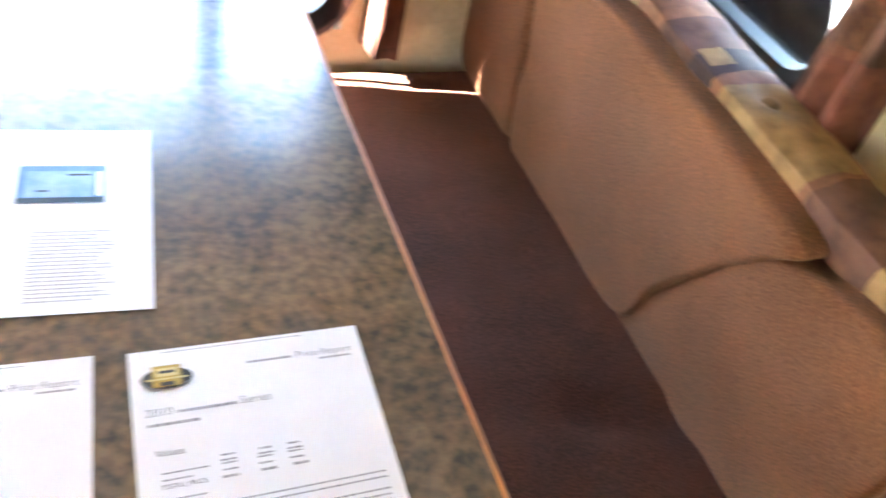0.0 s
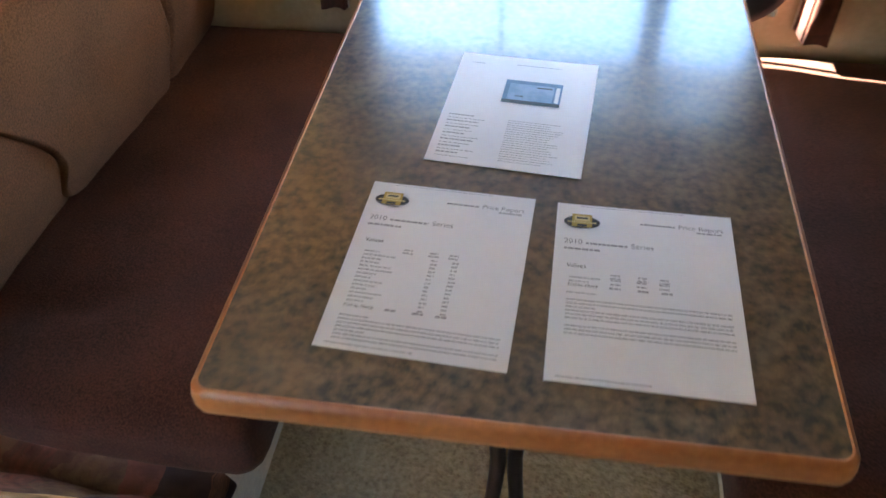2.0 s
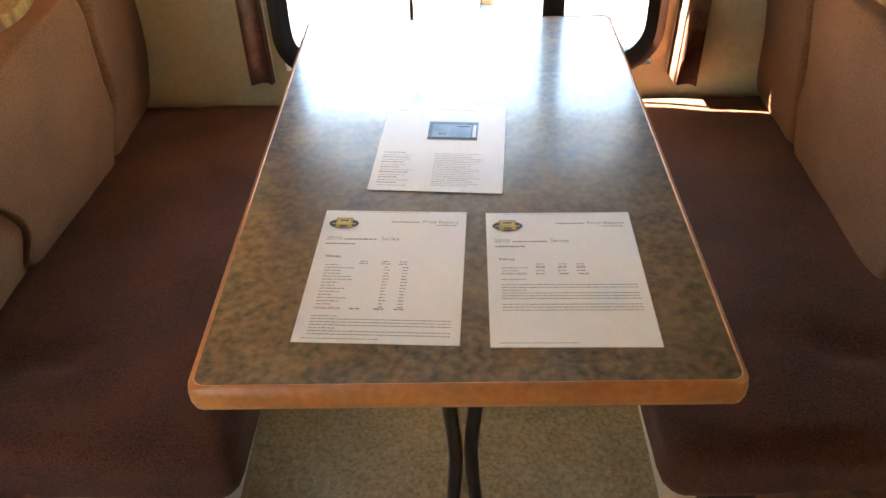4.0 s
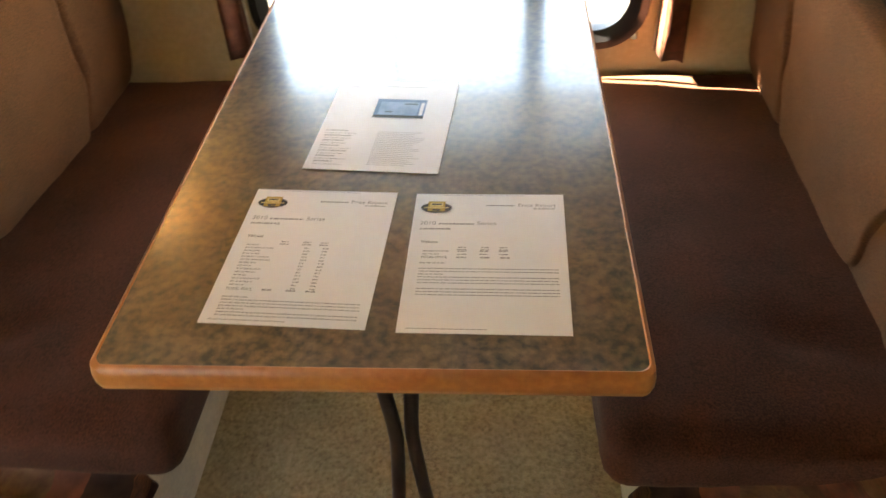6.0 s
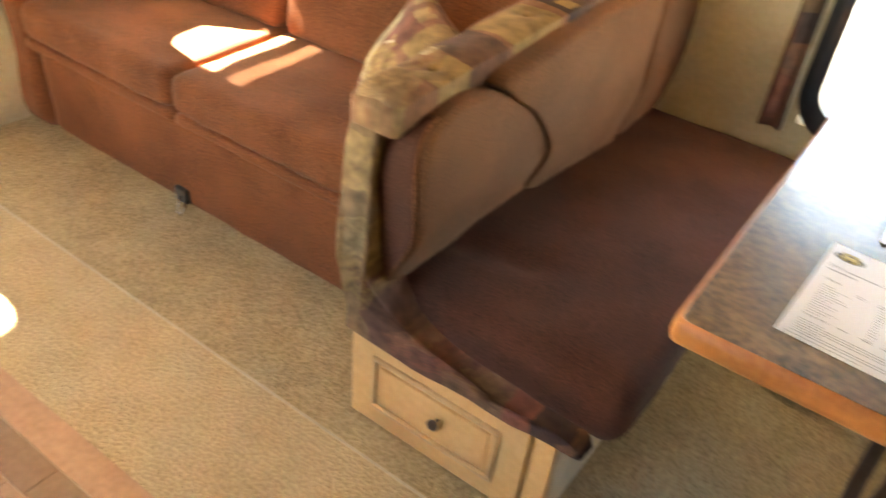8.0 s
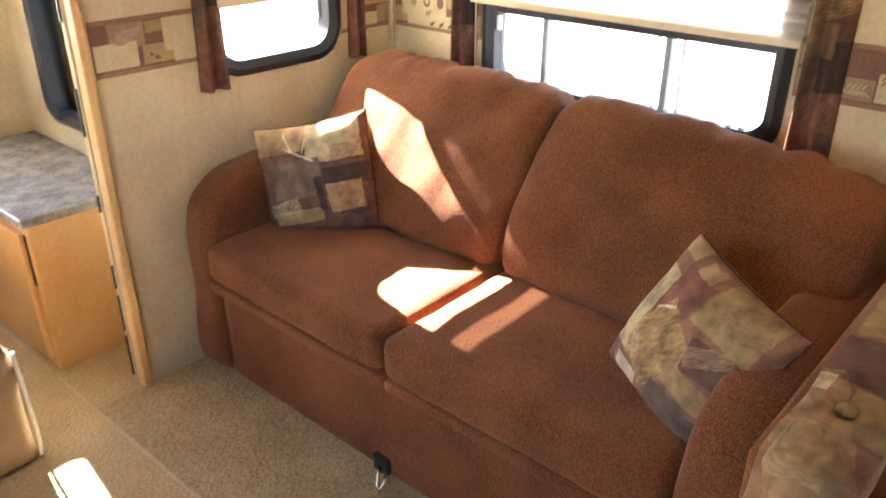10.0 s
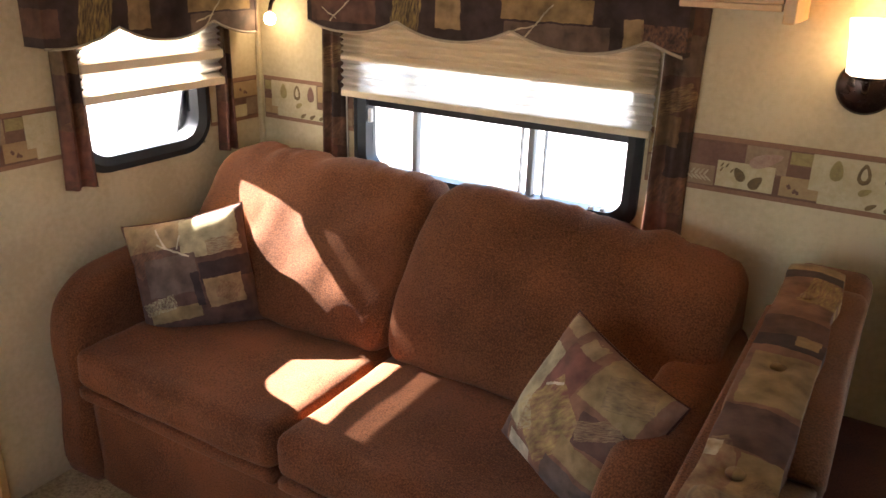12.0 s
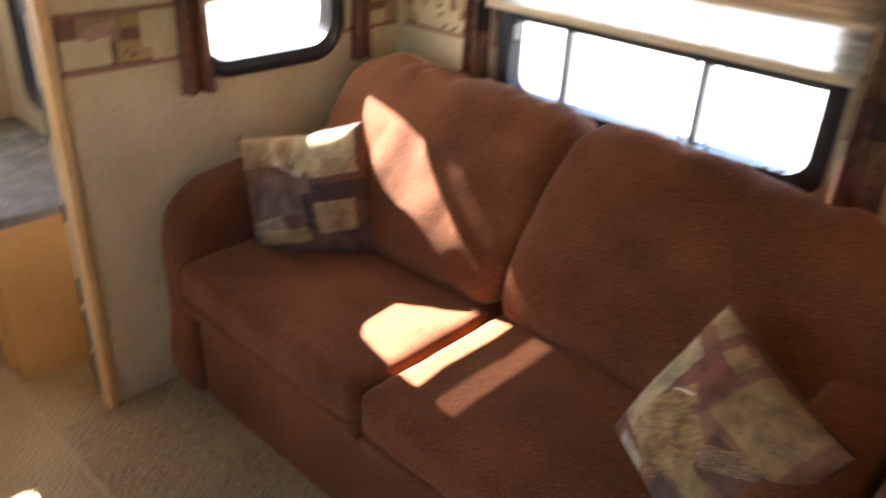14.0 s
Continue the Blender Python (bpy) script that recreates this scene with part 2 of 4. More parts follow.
M_PILLOW_LEAN = printed("fern_patchwork_pillow", "rust", "xz", [
    ("b", "sage", -0.13, 0.0, 0.035, 0.1, 0), ("b", "maroon", -0.05, 0.07, 0.045, 0.06, 0), ("f", "gold", -0.03, -0.03, 0.075, 0.07, 60), ("f", "sage", -0.1, -0.06, 0.03, 0.04, 40),
    ("b", "tan", -0.13, 0.15, 0.03, 0.015, 0), ("b", "tan", -0.05, 0.14, 0.025, 0.014, 0), ("b", "olive", 0.07, 0.115, 0.07, 0.055, 0), ("f", "leaf", 0.085, 0.12, 0.05, 0.035, 25),
    ("b", "purple", 0.1, 0.02, 0.06, 0.035, 10), ("f", "tan", 0.08, 0.03, 0.05, 0.02, 40), ("b", "olive", 0.08, -0.05, 0.06, 0.025, 0), ("b", "grey", 0.09, -0.13, 0.08, 0.045, 0), ("b", "cream", -0.075, -0.14, 0.04, 0.025, 0), ("b", "purple", -0.15, -0.14, 0.025, 0.035, 0), ("b", "twig", -0.06, 0.04, 0.03, 0.003, 35)], 0.88)
VALANCE = [
    ("b", "purple", -0.45, 0.06, 0.12, 0.035, 0), ("b", "twig", -0.46, 0.06, 0.05, 0.0022, 40), ("b", "twig", -0.5, 0.05, 0.03, 0.002, -30), ("f", "gold", -0.22, 0.07, 0.09, 0.05, 80),
    ("b", "tan", -0.08, 0.08, 0.04, 0.05, 0), ("b", "olive", 0.22, 0.1, 0.13, 0.03, 0), ("b", "grey", 0.25, 0.03, 0.15, 0.035, 0), ("b", "twig", 0.2, 0.07, 0.06, 0.0022, 50), ("b", "twig", 0.16, 0.05, 0.04, 0.0022, 15),
    ("b", "tan", 0.46, 0.04, 0.025, 0.05, 0), ("f", "rust", 0.54, 0.05, 0.03, 0.06, 90)]
M_VALANCE = {k: printed("leaf_patchwork_valance_" + k, "dark", k + "z", VALANCE, 0.75) for k in "xy"}
CURTAIN = [("b", "maroon", -0.03, 0.1, 0.05, 0.07, 0), ("f", "rust", 0.02, 0.2, 0.05, 0.05, 70), ("b", "dark", 0.03, 0.3, 0.04, 0.06, 0), ("b", "leaf", -0.02, 0.36, 0.04, 0.04, 0), ("f", "tan", 0.0, 0.44, 0.05, 0.03, 20), ("b", "grey", 0.0, 0.55, 0.06, 0.05, 0), ("f", "maroon", 0.0, 0.03, 0.06, 0.04, 60)]
M_DRAPE = {k: printed("leaf_patchwork_curtain_" + k, "purple", k + "z", CURTAIN, 0.7) for k in "xy"}


def glass():
    m = bpy.data.materials.new("window_glass")
    m.use_nodes = True
    n, l = m.node_tree.nodes, m.node_tree.links
    n.remove(n["Principled BSDF"])
    a, g, x, f = (n.new("ShaderNodeBsdf" + k) if k in ("Transparent", "Glossy") else n.new("ShaderNode" + k) for k in ("Transparent", "Glossy", "MixShader", "Fresnel"))
    g.inputs["Roughness"].default_value = 0.02
    l.new(f.outputs[0], x.inputs[0])
    l.new(a.outputs[0], x.inputs[1])
    l.new(g.outputs[0], x.inputs[2])
    l.new(x.outputs[0], n["Material Output"].inputs[0])
    return m


def glow(name, color, strength):
    m = bpy.data.materials.new(name)
    m.use_nodes = True
    b = m.node_tree.nodes["Principled BSDF"]
    b.inputs["Base Color"].default_value = (*color, 1)
    b.inputs["Emission Color"].default_value = (*color, 1)
    b.inputs["Emission Strength"].default_value = strength
    return m


def sheer(name, color, through=0.6, weave=0.0):
    m = bpy.data.materials.new(name)
    m.use_nodes = True
    n, l = m.node_tree.nodes, m.node_tree.links
    b = n["Principled BSDF"]
    b.inputs["Base Color"].default_value, b.inputs["Roughness"].default_value = (*color, 1), 0.9
    t, x = n.new("ShaderNodeBsdfTranslucent"), n.new("ShaderNodeMixShader")
    t.inputs[0].default_value, x.inputs[0].default_value = (*color, 1), through
    l.new(b.outputs[0], x.inputs[1])
    l.new(t.outputs[0], x.inputs[2])
    open_weave, y = n.new("ShaderNodeBsdfTransparent"), n.new("ShaderNodeMixShader")
    y.inputs[0].default_value = weave
    l.new(x.outputs[0], y.inputs[1])
    l.new(open_weave.outputs[0], y.inputs[2])
    l.new(y.outputs[0], n["Material Output"].inputs[0])
    return m


M_GLASS = glass()
M_SHEER = sheer("sheer_shade", (0.93, 0.9, 0.85), 0.85, 0.3)
M_SHEER_DENSE = sheer("dense_sheer_shade", (0.93, 0.9, 0.85), 0.85)
M_SHEER_DINETTE = sheer("cool_sheer_shade", (0.88, 0.92, 0.96), 0.92, 0.12)
M_PLEAT = sheer("tan_pleats", (0.7, 0.57, 0.4), 0.45)
M_LAM_GREY = material("grey_laminate", (0.3, 0.29, 0.27), 0.25, (0.17, 0.16, 0.15), 20, 90, 0.02)
M_BULB_HOT = glow("hot_bulb", (1.0, 0.8, 0.5), 4)
M_BULB = glow("frosted_lamp_glass", (1.0, 0.75, 0.42), 0.5)

# ---- mesh helpers ----
WORLD_OF = {}


def thing(name, label, category, at=(0, 0, 0), group="", kind="", rz=0):
    ob = new(name)
    m = pose(*at, 0, 0, rz)
    ob.matrix_basis = m
    ob.empty_display_size = 0.05
    WORLD_OF[ob.name] = m
    return tagged(ob, label, category, group, kind)


def part(name, bm, mat, parent=None, label="", smooth=None):
    """Links a mesh given in world places as one object, under a thing or a part."""
    if parent is not None:
        bm.transform(WORLD_OF[parent.name].inverted())
    bmesh.ops.recalc_face_normals(bm, faces=bm.faces)
    me = bpy.data.meshes.new(name)
    bm.to_mesh(me)
    bm.free()
    me.materials.append(mat)
    if smooth is not None:
        me.polygons.foreach_set("use_smooth", [True] * len(me.polygons))
        if smooth:
            me.set_sharp_from_angle(angle=radians(smooth))
    ob = new(name, me)
    if parent is not None:
        ob.parent = parent
        WORLD_OF[ob.name] = WORLD_OF[parent.name]
    else:
        WORLD_OF[ob.name] = Matrix()
    return tagged(ob, label)


def structure(name, bm, mat, label, category="", smooth=None):
    return tagged(part(name, bm, mat, None, label, smooth), label, category or name.split("_")[0], "", "structure")


def bx(x0, y0, z0, x1, y1, z1, bev=0.0, bm=None, seg=2):
    bm = bm or bmesh.new()
    r = bmesh.ops.create_cube(bm, size=1)
    for v in r["verts"]:
        v.co = Vector(((x0 + x1) / 2 + v.co.x * (x1 - x0), (y0 + y1) / 2 + v.co.y * (y1 - y0), (z0 + z1) / 2 + v.co.z * (z1 - z0)))
    if bev:
        es = {e for v in r["verts"] for e in v.link_edges}
        bmesh.ops.bevel(bm, geom=list(es), offset=bev, segments=seg, profile=0.5, affect="EDGES")
    return bm


def soft(x0, y0, z0, x1, y1, z1, r=0.05, puff=0.015, rough=0.004, n=18, m=None, seed=0.0):
    """A padded cushion: a box with round edges, swollen faces and slight unevenness. m turns it about its middle."""
    c = Vector(((x0 + x1) / 2, (y0 + y1) / 2, (z0 + z1) / 2))
    h = Vector(((x1 - x0) / 2, (y1 - y0) / 2, (z1 - z0) / 2))
    bm = bmesh.new()
    bmesh.ops.create_cube(bm, size=2)
    bmesh.ops.subdivide_edges(bm, edges=bm.edges, cuts=n - 1, use_grid_fill=True)
    for v in bm.verts:
        u = Vector([math.copysign(abs(a) ** 0.75, a) for a in v.co])
        p = Vector([u[i] * h[i] for i in range(3)])
        rr = min(r, *h)
        inner = Vector([max(-h[i] + rr, min(h[i] - rr, p[i])) for i in range(3)])
        d = p - inner
        q = inner + d.normalized() * rr if d.length > 1e-6 else p
        out = Vector([u[i] ** 7 for i in range(3)])
        for i in range(3):
            j, k = (i + 1) % 3, (i + 2) % 3
            q[i] += out[i] * puff * (1 - u[j] ** 2) * (1 - u[k] ** 2) * (h[j] * h[k] > h[i] * max(h[j], h[k]) * 0.6)
        w = q + c
        nz = noise.noise(w * 7 + Vector((seed, 0, 0))) + 0.5 * noise.noise(w * 19 + Vector((0, seed, 0)))
        q += (d.normalized() if d.length > 1e-6 else Vector((0, 0, 1))) * nz * rough
        v.co = q
    if m is not None:
        bm.transform(m)
    bm.transform(Matrix.Translation(c))
    return bm


def tube(pts, r, bm=None, n=10):
    bm = bm or bmesh.new()
    pts = [Vector(p) for p in pts]
    rings, up = [], None
    for i, p in enumerate(pts):
        d = (pts[min(i + 1, len(pts) - 1)] - pts[max(i - 1, 0)]).normalized()
        if up is None:
            up = d.orthogonal().normalized()
        up = (up - d * up.dot(d)).normalized()
        s = d.cross(up)
        rings.append([bm.verts.new(p + (up * math.cos(a) + s * math.sin(a)) * r) for a in (2 * math.pi * k / n for k in range(n))])
    for a, b in zip(rings, rings[1:]):
        for k in range(n):
            bm.faces.new((a[k], a[(k + 1) % n], b[(k + 1) % n], b[k]))
    bm.faces.new(rings[0])
    bm.faces.new(rings[-1])
    return bm


def lathe(profile, at, bm=None, n=28):
    """Turns (radius, height) pairs about an upright axis."""
    bm = bm or bmesh.new()
    rings = [[bm.verts.new(Vector(at) + Vector((r * math.cos(2 * math.pi * k / n), r * math.sin(2 * math.pi * k / n), z))) for k in range(n)] for r, z in profile]
    for a, b in zip(rings, rings[1:]):
        for k in range(n):
            bm.faces.new((a[k], a[(k + 1) % n], b[(k + 1) % n], b[k]))
    bm.faces.new(rings[0])
    bm.faces.new(rings[-1])
    return bm


def sheet(fn, nu, nv, thick=0.004):
    """A thick sheet over fn(u, v), both from 0 to 1."""
    bm = bmesh.new()
    vs = [[bm.verts.new(fn(i / nu, j / nv)) for j in range(nv + 1)] for i in range(nu + 1)]
    for i in range(nu):
        for j in range(nv):
            bm.faces.new((vs[i][j], vs[i + 1][j], vs[i + 1][j + 1], vs[i][j + 1]))
    bm.normal_update()
    bmesh.ops.solidify(bm, geom=list(bm.faces), thickness=thick)
    return bm


def wall(axis, a0, a1, b0, b1, z0, z1, openings=()):
    """An upright wall from a0 to a1 along x or y, b0 to b1 thick, with openings (a, a, z, z)."""
    bm = bmesh.new()
    xs = sorted({a0, a1, *[o[0] for o in openings], *[o[1] for o in openings]})
    zs = sorted({z0, z1, *[o[2] for o in openings], *[o[3] for o in openings]})
    for xa, xb in zip(xs, xs[1:]):
        for za, zb in zip(zs, zs[1:]):
            if any(o[0] - 1e-6 <= xa and xb <= o[1] + 1e-6 and o[2] - 1e-6 <= za and zb <= o[3] + 1e-6 for o in openings):
                continue
            bx(*((xa, b0, za, xb, b1, zb) if axis == "x" else (b0, xa, za, b1, xb, zb)), bm=bm)
    bmesh.ops.remove_doubles(bm, verts=bm.verts, dist=1e-5)
    bm.verts.index_update()
    seen = {}
    for f in bm.faces:
        seen.setdefault(tuple(sorted(v.index for v in f.verts)), []).append(f)
    bmesh.ops.delete(bm, geom=[f for fs in seen.values() if len(fs) > 1 for f in fs], context="FACES_ONLY")
    return bm


def rounded(a0, a1, z0, z1, r, n=7):
    pts = []
    for cx, cz, s in ((a1 - r, z1 - r, 0), (a0 + r, z1 - r, 90), (a0 + r, z0 + r, 180), (a1 - r, z0 + r, 270)):
        for k in range(n + 1):
            a = radians(s + 90 * k / n)
            pts.append((cx + r * math.cos(a), cz + r * math.sin(a)))
    return pts


def ring(axis, loops, bm=None):
    """A frame from loops of equal length: each (outline, depth)."""
    bm = bm or bmesh.new()
    rows = [[bm.verts.new((a, d, z) if axis == "x" else (d, a, z)) for a, z in pts] for pts, d in loops]
    k = len(rows[0])
    for a, b in zip(rows, rows[1:] + rows[:1]):
        for i in range(k):
            bm.faces.new((a[i], a[(i + 1) % k], b[(i + 1) % k], b[i]))
    return bm


def window(name, axis, a0, a1, z0, z1, face, into, label, bars=(), r=0.06, w=0.035, thick=0.009):
    """A black window with round corners. face: the wall's inner plane; into: +1 where the room lies at lower values."""
    t = thing(name, label, "window", ((a0 + a1) / 2, face, z0) if axis == "x" else (face, (a0 + a1) / 2, z0), kind="structure")
    i = into
    o1, o2 = rounded(a0, a1, z0, z1, r), rounded(a0 + w * 0.45, a1 - w * 0.45, z0 + w * 0.45, z1 - w * 0.45, r * 0.85)
    o3 = rounded(a0 + w, a1 - w, z0 + w, z1 - w, r * 0.7)
    part("window_frame", ring(axis, [(o1, face - i * 0.001), (o1, face - i * 0.012), (o2, face - i * 0.02), (o3, face - i * 0.008), (o3, face + i * 0.05), (o1, face + i * 0.05)]), M_BLACK, t, "", 40)
    g0, g1 = sorted((face + i * 0.030, face + i * 0.034))
    edge = [a0 + w] + list(bars) + [a1 - w]
    for p, q in zip(edge, edge[1:]):
        pane = bx(*((p, g0, z0 + w, q, g1, z1 - w) if axis == "x" else (g0, p, z0 + w, g1, q, z1 - w)))
        ob = part("pane", pane, M_GLASS, t)
        ob.visible_shadow = False
    for b in bars:
        f0, f1 = sorted((face + i * 0.015, face + i * 0.045))
        part("mullion", bx(*((b - thick, f0, z0 + w, b + thick, f1, z1 - w) if axis == "x" else (f0, b - thick, z0 + w, f1, b + thick, z1 - w)), 0.002), M_BLACK if thick > 0.015 else M_MULL, t)
    return t


def smooth_loop(pts, n=6):
    """A closed Catmull-Rom curve through pairs."""
    out, k = [], len(pts)
    for i in range(k):
        p = [Vector(pts[(i + j) % k]) for j in (-1, 0, 1, 2)]
        for s in range(n):
            t = s / n
            out.append(0.5 * (2 * p[1] + (p[2] - p[0]) * t + (2 * p[0] - 5 * p[1] + 4 * p[2] - p[3]) * t * t + (3 * p[1] - p[0] - 3 * p[2] + p[3]) * t ** 3))
    return out


def loft(axis, pts, a0, a1, r=0.04, bend=None, rough=0.004, slices=14, n=6, seed=0.0):
    """A padded solid: the outline pts across an axis, with its two ends rounded. Along x the outline is (y, z), along y (x, z)."""
    loop = smooth_loop(pts, n)
    c = sum(loop, Vector((0, 0))) / len(loop)
    half = min(max(abs(p.x - c.x) for p in loop), max(abs(p.y - c.y) for p in loop))
    stops = sorted({0.0, r * 0.04, r * 0.15, r * 0.35, r * 0.65, r} | {r + (a1 - a0 - 2 * r) * i / slices for i in range(slices + 1)} | {a1 - a0 - q for q in (0.0, r * 0.04, r * 0.15, r * 0.35, r * 0.65)})
    bm, rows = bmesh.new(), []
    for s in stops:
        q = min(s, a1 - a0 - s, r)
        d = r - math.sqrt(max(0.0, r * r - (r - q) ** 2))
        k = 1 - min(0.9, d / half)
        row = []
        for p in loop:
            e = c + (p - c) * k
            v = Vector((a0 + s, e.x, e.y)) if axis == "x" else Vector((e.x, a0 + s, e.y))
            w = v * 9 + Vector((seed, seed * 2, 0))
            v += Vector((noise.noise(w), noise.noise(w + Vector((7, 0, 0))), noise.noise(w + Vector((0, 7, 0))))) * rough
            if bend:
                v = Vector(bend(v))
            row.append(bm.verts.new(v))
        rows.append(row)
    m = len(loop)
    for a, b in zip(rows, rows[1:]):
        for i in range(m):
            bm.faces.new((a[i], a[(i + 1) % m], b[(i + 1) % m], b[i]))
    bm.faces.new(rows[0]), bm.faces.new(rows[-1])
    return bm


def flip(bm, x):
    """Mirrors a mesh about the upright plane at x, where x is given."""
    if x is not None:
        for v in bm.verts:
            v.co.x = 2 * x - v.co.x
        bmesh.ops.reverse_faces(bm, faces=bm.faces)
    return bm


def words(text, x, y, z, size, mat, parent, m):
    """Flat lettering as a part."""
    c = bpy.data.curves.new("lettering", "FONT")
    c.body, c.size = text, size
    c.materials.append(mat)
    ob = new("lettering", c)
    ob.parent = parent
    ob.matrix_basis = WORLD_OF[parent.name].inverted() @ m @ Matrix.Translation((x, y, z))
    WORLD_OF[ob.name] = WORLD_OF[parent.name]
    return ob


# ---- structure ----
TH = 0.05
DW = (-0.15, 0.85, 0.5, 1.33)         # dinette window
SW = (-2.03, -1.065, 0.795, 1.45)    # sofa window
EW = (0.53, 1.035, 0.885, 1.45)      # end wall window
OW = (0.525, 1.035, 0.845, 1.2)         # window in the other end wall
RW = (-0.75, 0.12, 0.8, 1.42)        # rear window
BW = (-3.35, -2.6, 0.62, 1.15)        # body window by the cabinet
FILL_W = (-2.2, -0.6, 0.8, 1.6)          # unseen far side window, added for fill light


def hole(o, w=0.02):
    return (o[0] + w, o[1] - w, o[2] + w, o[3] - w)


structure("floor", bx(XR, YN, -0.05, XF, YW, 0.0), M_FLOOR, "tan short-pile carpet with oak planks along the middle")
structure("wall_north", wall("x", XW - TH, XE + TH, YW, YW + TH, 0, ZS, [hole(DW), hole(SW)]), M_WALL, "cream wallboard with a large dinette window and a sofa window")
structure("wall_slide_end", wall("y", 0.19, YW, XW - TH, XW, 0, ZS, [hole(EW)]), M_WALL, "cream wallboard end wall with one window beside the sofa")
structure("wall_slide_front", wall("y", 0.19, YW, XE, XE + TH, 0, ZS, [hole(OW)]), M_WALL, "cream wallboard end wall beside the dinette")
structure("wall_body_rear", wall("x", XR - TH, XW - TH, YB, YB + TH, 0, ZC, [hole(BW)]), M_WALL, "cream wallboard side wall with a window over a cabinet")
structure("wall_body_front", wall("x", XE + TH, XF + TH, YB, YB + TH, 0, ZC), M_WALL, "cream wallboard side wall")
structure("wall_west", wall("y", YN - TH, YB, XR - TH, XR, 0, ZC, [hole(RW)]), M_WALL, "cream wallboard rear wall with a window")
# Unseen closing walls: the front one dark to cut fill, the far one cream for bounce.
structure("wall_east", wall("y", YN - TH, YB, XF, XF + TH, 0, ZC), M_DARK_BROWN, "unseen front wall, dark brown to hold down fill light")
structure("wall_south", wall("x", XR, XF, YN - TH, YN, 0, ZC, [hole(FILL_W)]), M_WALL, "unseen far side wall, cream to bounce light, with the added window")
structure("ceiling", bx(XR - TH, YN - TH, ZC, XF + TH, YB + TH, ZC + 0.05), M_CEIL, "white ceiling panel over the main body")
structure("ceiling_slide", bx(XW - TH, 0.19, ZS, XE + TH, YW + TH, ZS + 0.05), M_CEIL, "white ceiling panel over the slide-out")
structure("wall_header", bx(XW - TH, 0.12, ZS - 0.06, XE + TH, 0.19, ZC), M_MAPLE, "maple header over the slide-out opening")
window("window_1", "x", *DW, YW, 1, "large black-framed dinette window with daylight outside", [0.568], 0.12, 0.05, 0.028)
window("window_2", "x", *SW, YW, 1, "black-framed sliding window behind the sofa", [-1.81, -1.405], 0.07, 0.045)
window("window_3", "y", *EW, XW, -1, "small black-framed window in the end wall", (), 0.11, 0.045)
window("window_4", "y", *RW, XR, -1, "black-framed rear window letting sun in", (), 0.06)
window("window_5", "x", *BW, YB, 1, "black-framed window above the corner cabinet", (), 0.08)
window("window_7", "y", *OW, XE, 1, "small black-framed window in the end wall by the dinette", (), 0.08, 0.03)
# Unseen window, added to send sky light onto the sofa front and floor.
window("fill_window", "x", *FILL_W, YN, -1, "black-framed window in the far side wall", (), 0.06)
part("mid_rail", bx(XR - 0.045, RW[0] + 0.03, 1.235, XR - 0.015, RW[1] - 0.03, 1.275, 0.003), M_BLACK, bpy.data.objects["window_4"])
part("sash_edge", bx(0.203, YW + 0.018, DW[2] + 0.05, 0.213, YW + 0.029, DW[3] - 0.05), M_MULL, bpy.data.objects["window_1"])
W2 = bpy.data.objects["window_2"]
part("sash_rail", bx(SW[0] + 0.046, YW + 0.004, 1.043, SW[1] - 0.046, YW + 0.028, 1.066, 0.004), M_BLACK, W2, "black sash rail")
part("latch", bx(SW[0] + 0.05, YW - 0.004, 0.99, SW[0] + 0.062, YW + 0.012, 1.035, 0.003), M_WHITE, W2, "small white latch")
for x in (-1.2, -1.165):
    part("catch", bx(x - 0.007, YW - 0.004, SW[2] + 0.03, x + 0.007, YW + 0.012, SW[2] + 0.052, 0.003), M_WHITE, W2, "small white catch")
for x in (0.045, -0.03):
    part("sash_edge", bx(-1.405 + x - 0.002, YW + 0.012, SW[2] + 0.046, -1.405 + x + 0.002, YW + 0.03, 1.043), M_MULL, W2)
structure("ground", bx(-400, -400, -0.9, 400, 400, -0.8), M_GROUND, "pale gravel sales lot outside the windows")


# ---- flooring, trim and wall border ----
structure("floor_seam", bx(XR + 0.002, 0.007, 0.0, XF - 0.002, 0.014, 0.002, 0.0005), M_SEAM, "thin pale seam strip along the slide-out floor", "seam")
structure("floor_slide", bx(XW + 0.001, 0.0142, 0.0, XE - 0.001, YW - 0.001, 0.004, 0.001), M_CARPET_DIM, "tan carpet on the slide-out floor, darkened for the dimmer light", "carpet")
structure("slide_jamb", bx(XW - TH - 0.012, 0.165, 0, XW + 0.012, 0.19, ZS, 0.004), M_MAPLE, "pale maple jamb at the end of the slide-out wall", "trim")
structure("slide_seal", bx(XW - 0.036, 0.16, 0, XW - 0.026, 0.165, ZS, 0.001), M_SEAM, "tan wiper seal along the slide-out jamb", "trim")
SEAL = bpy.data.objects["slide_seal"]
for z0, z1 in ((0.03, 0.17), (0.19, 0.31), (0.335, 0.41), (0.58, 0.63), (0.8, 0.93), (1.1, 1.3)):
    part("seal_gap", bx(XW - 0.045, 0.1555, z0, XW - 0.0365, 0.164, z1, 0.001), M_BLACK, SEAL, "dark gap in the seal")
structure("trim_corner", bx(XW + 0.001, YW - 0.018, 0, XW + 0.018, YW - 0.001, ZS, 0.004), M_WALL, "cream corner trim where two walls meet", "trim")


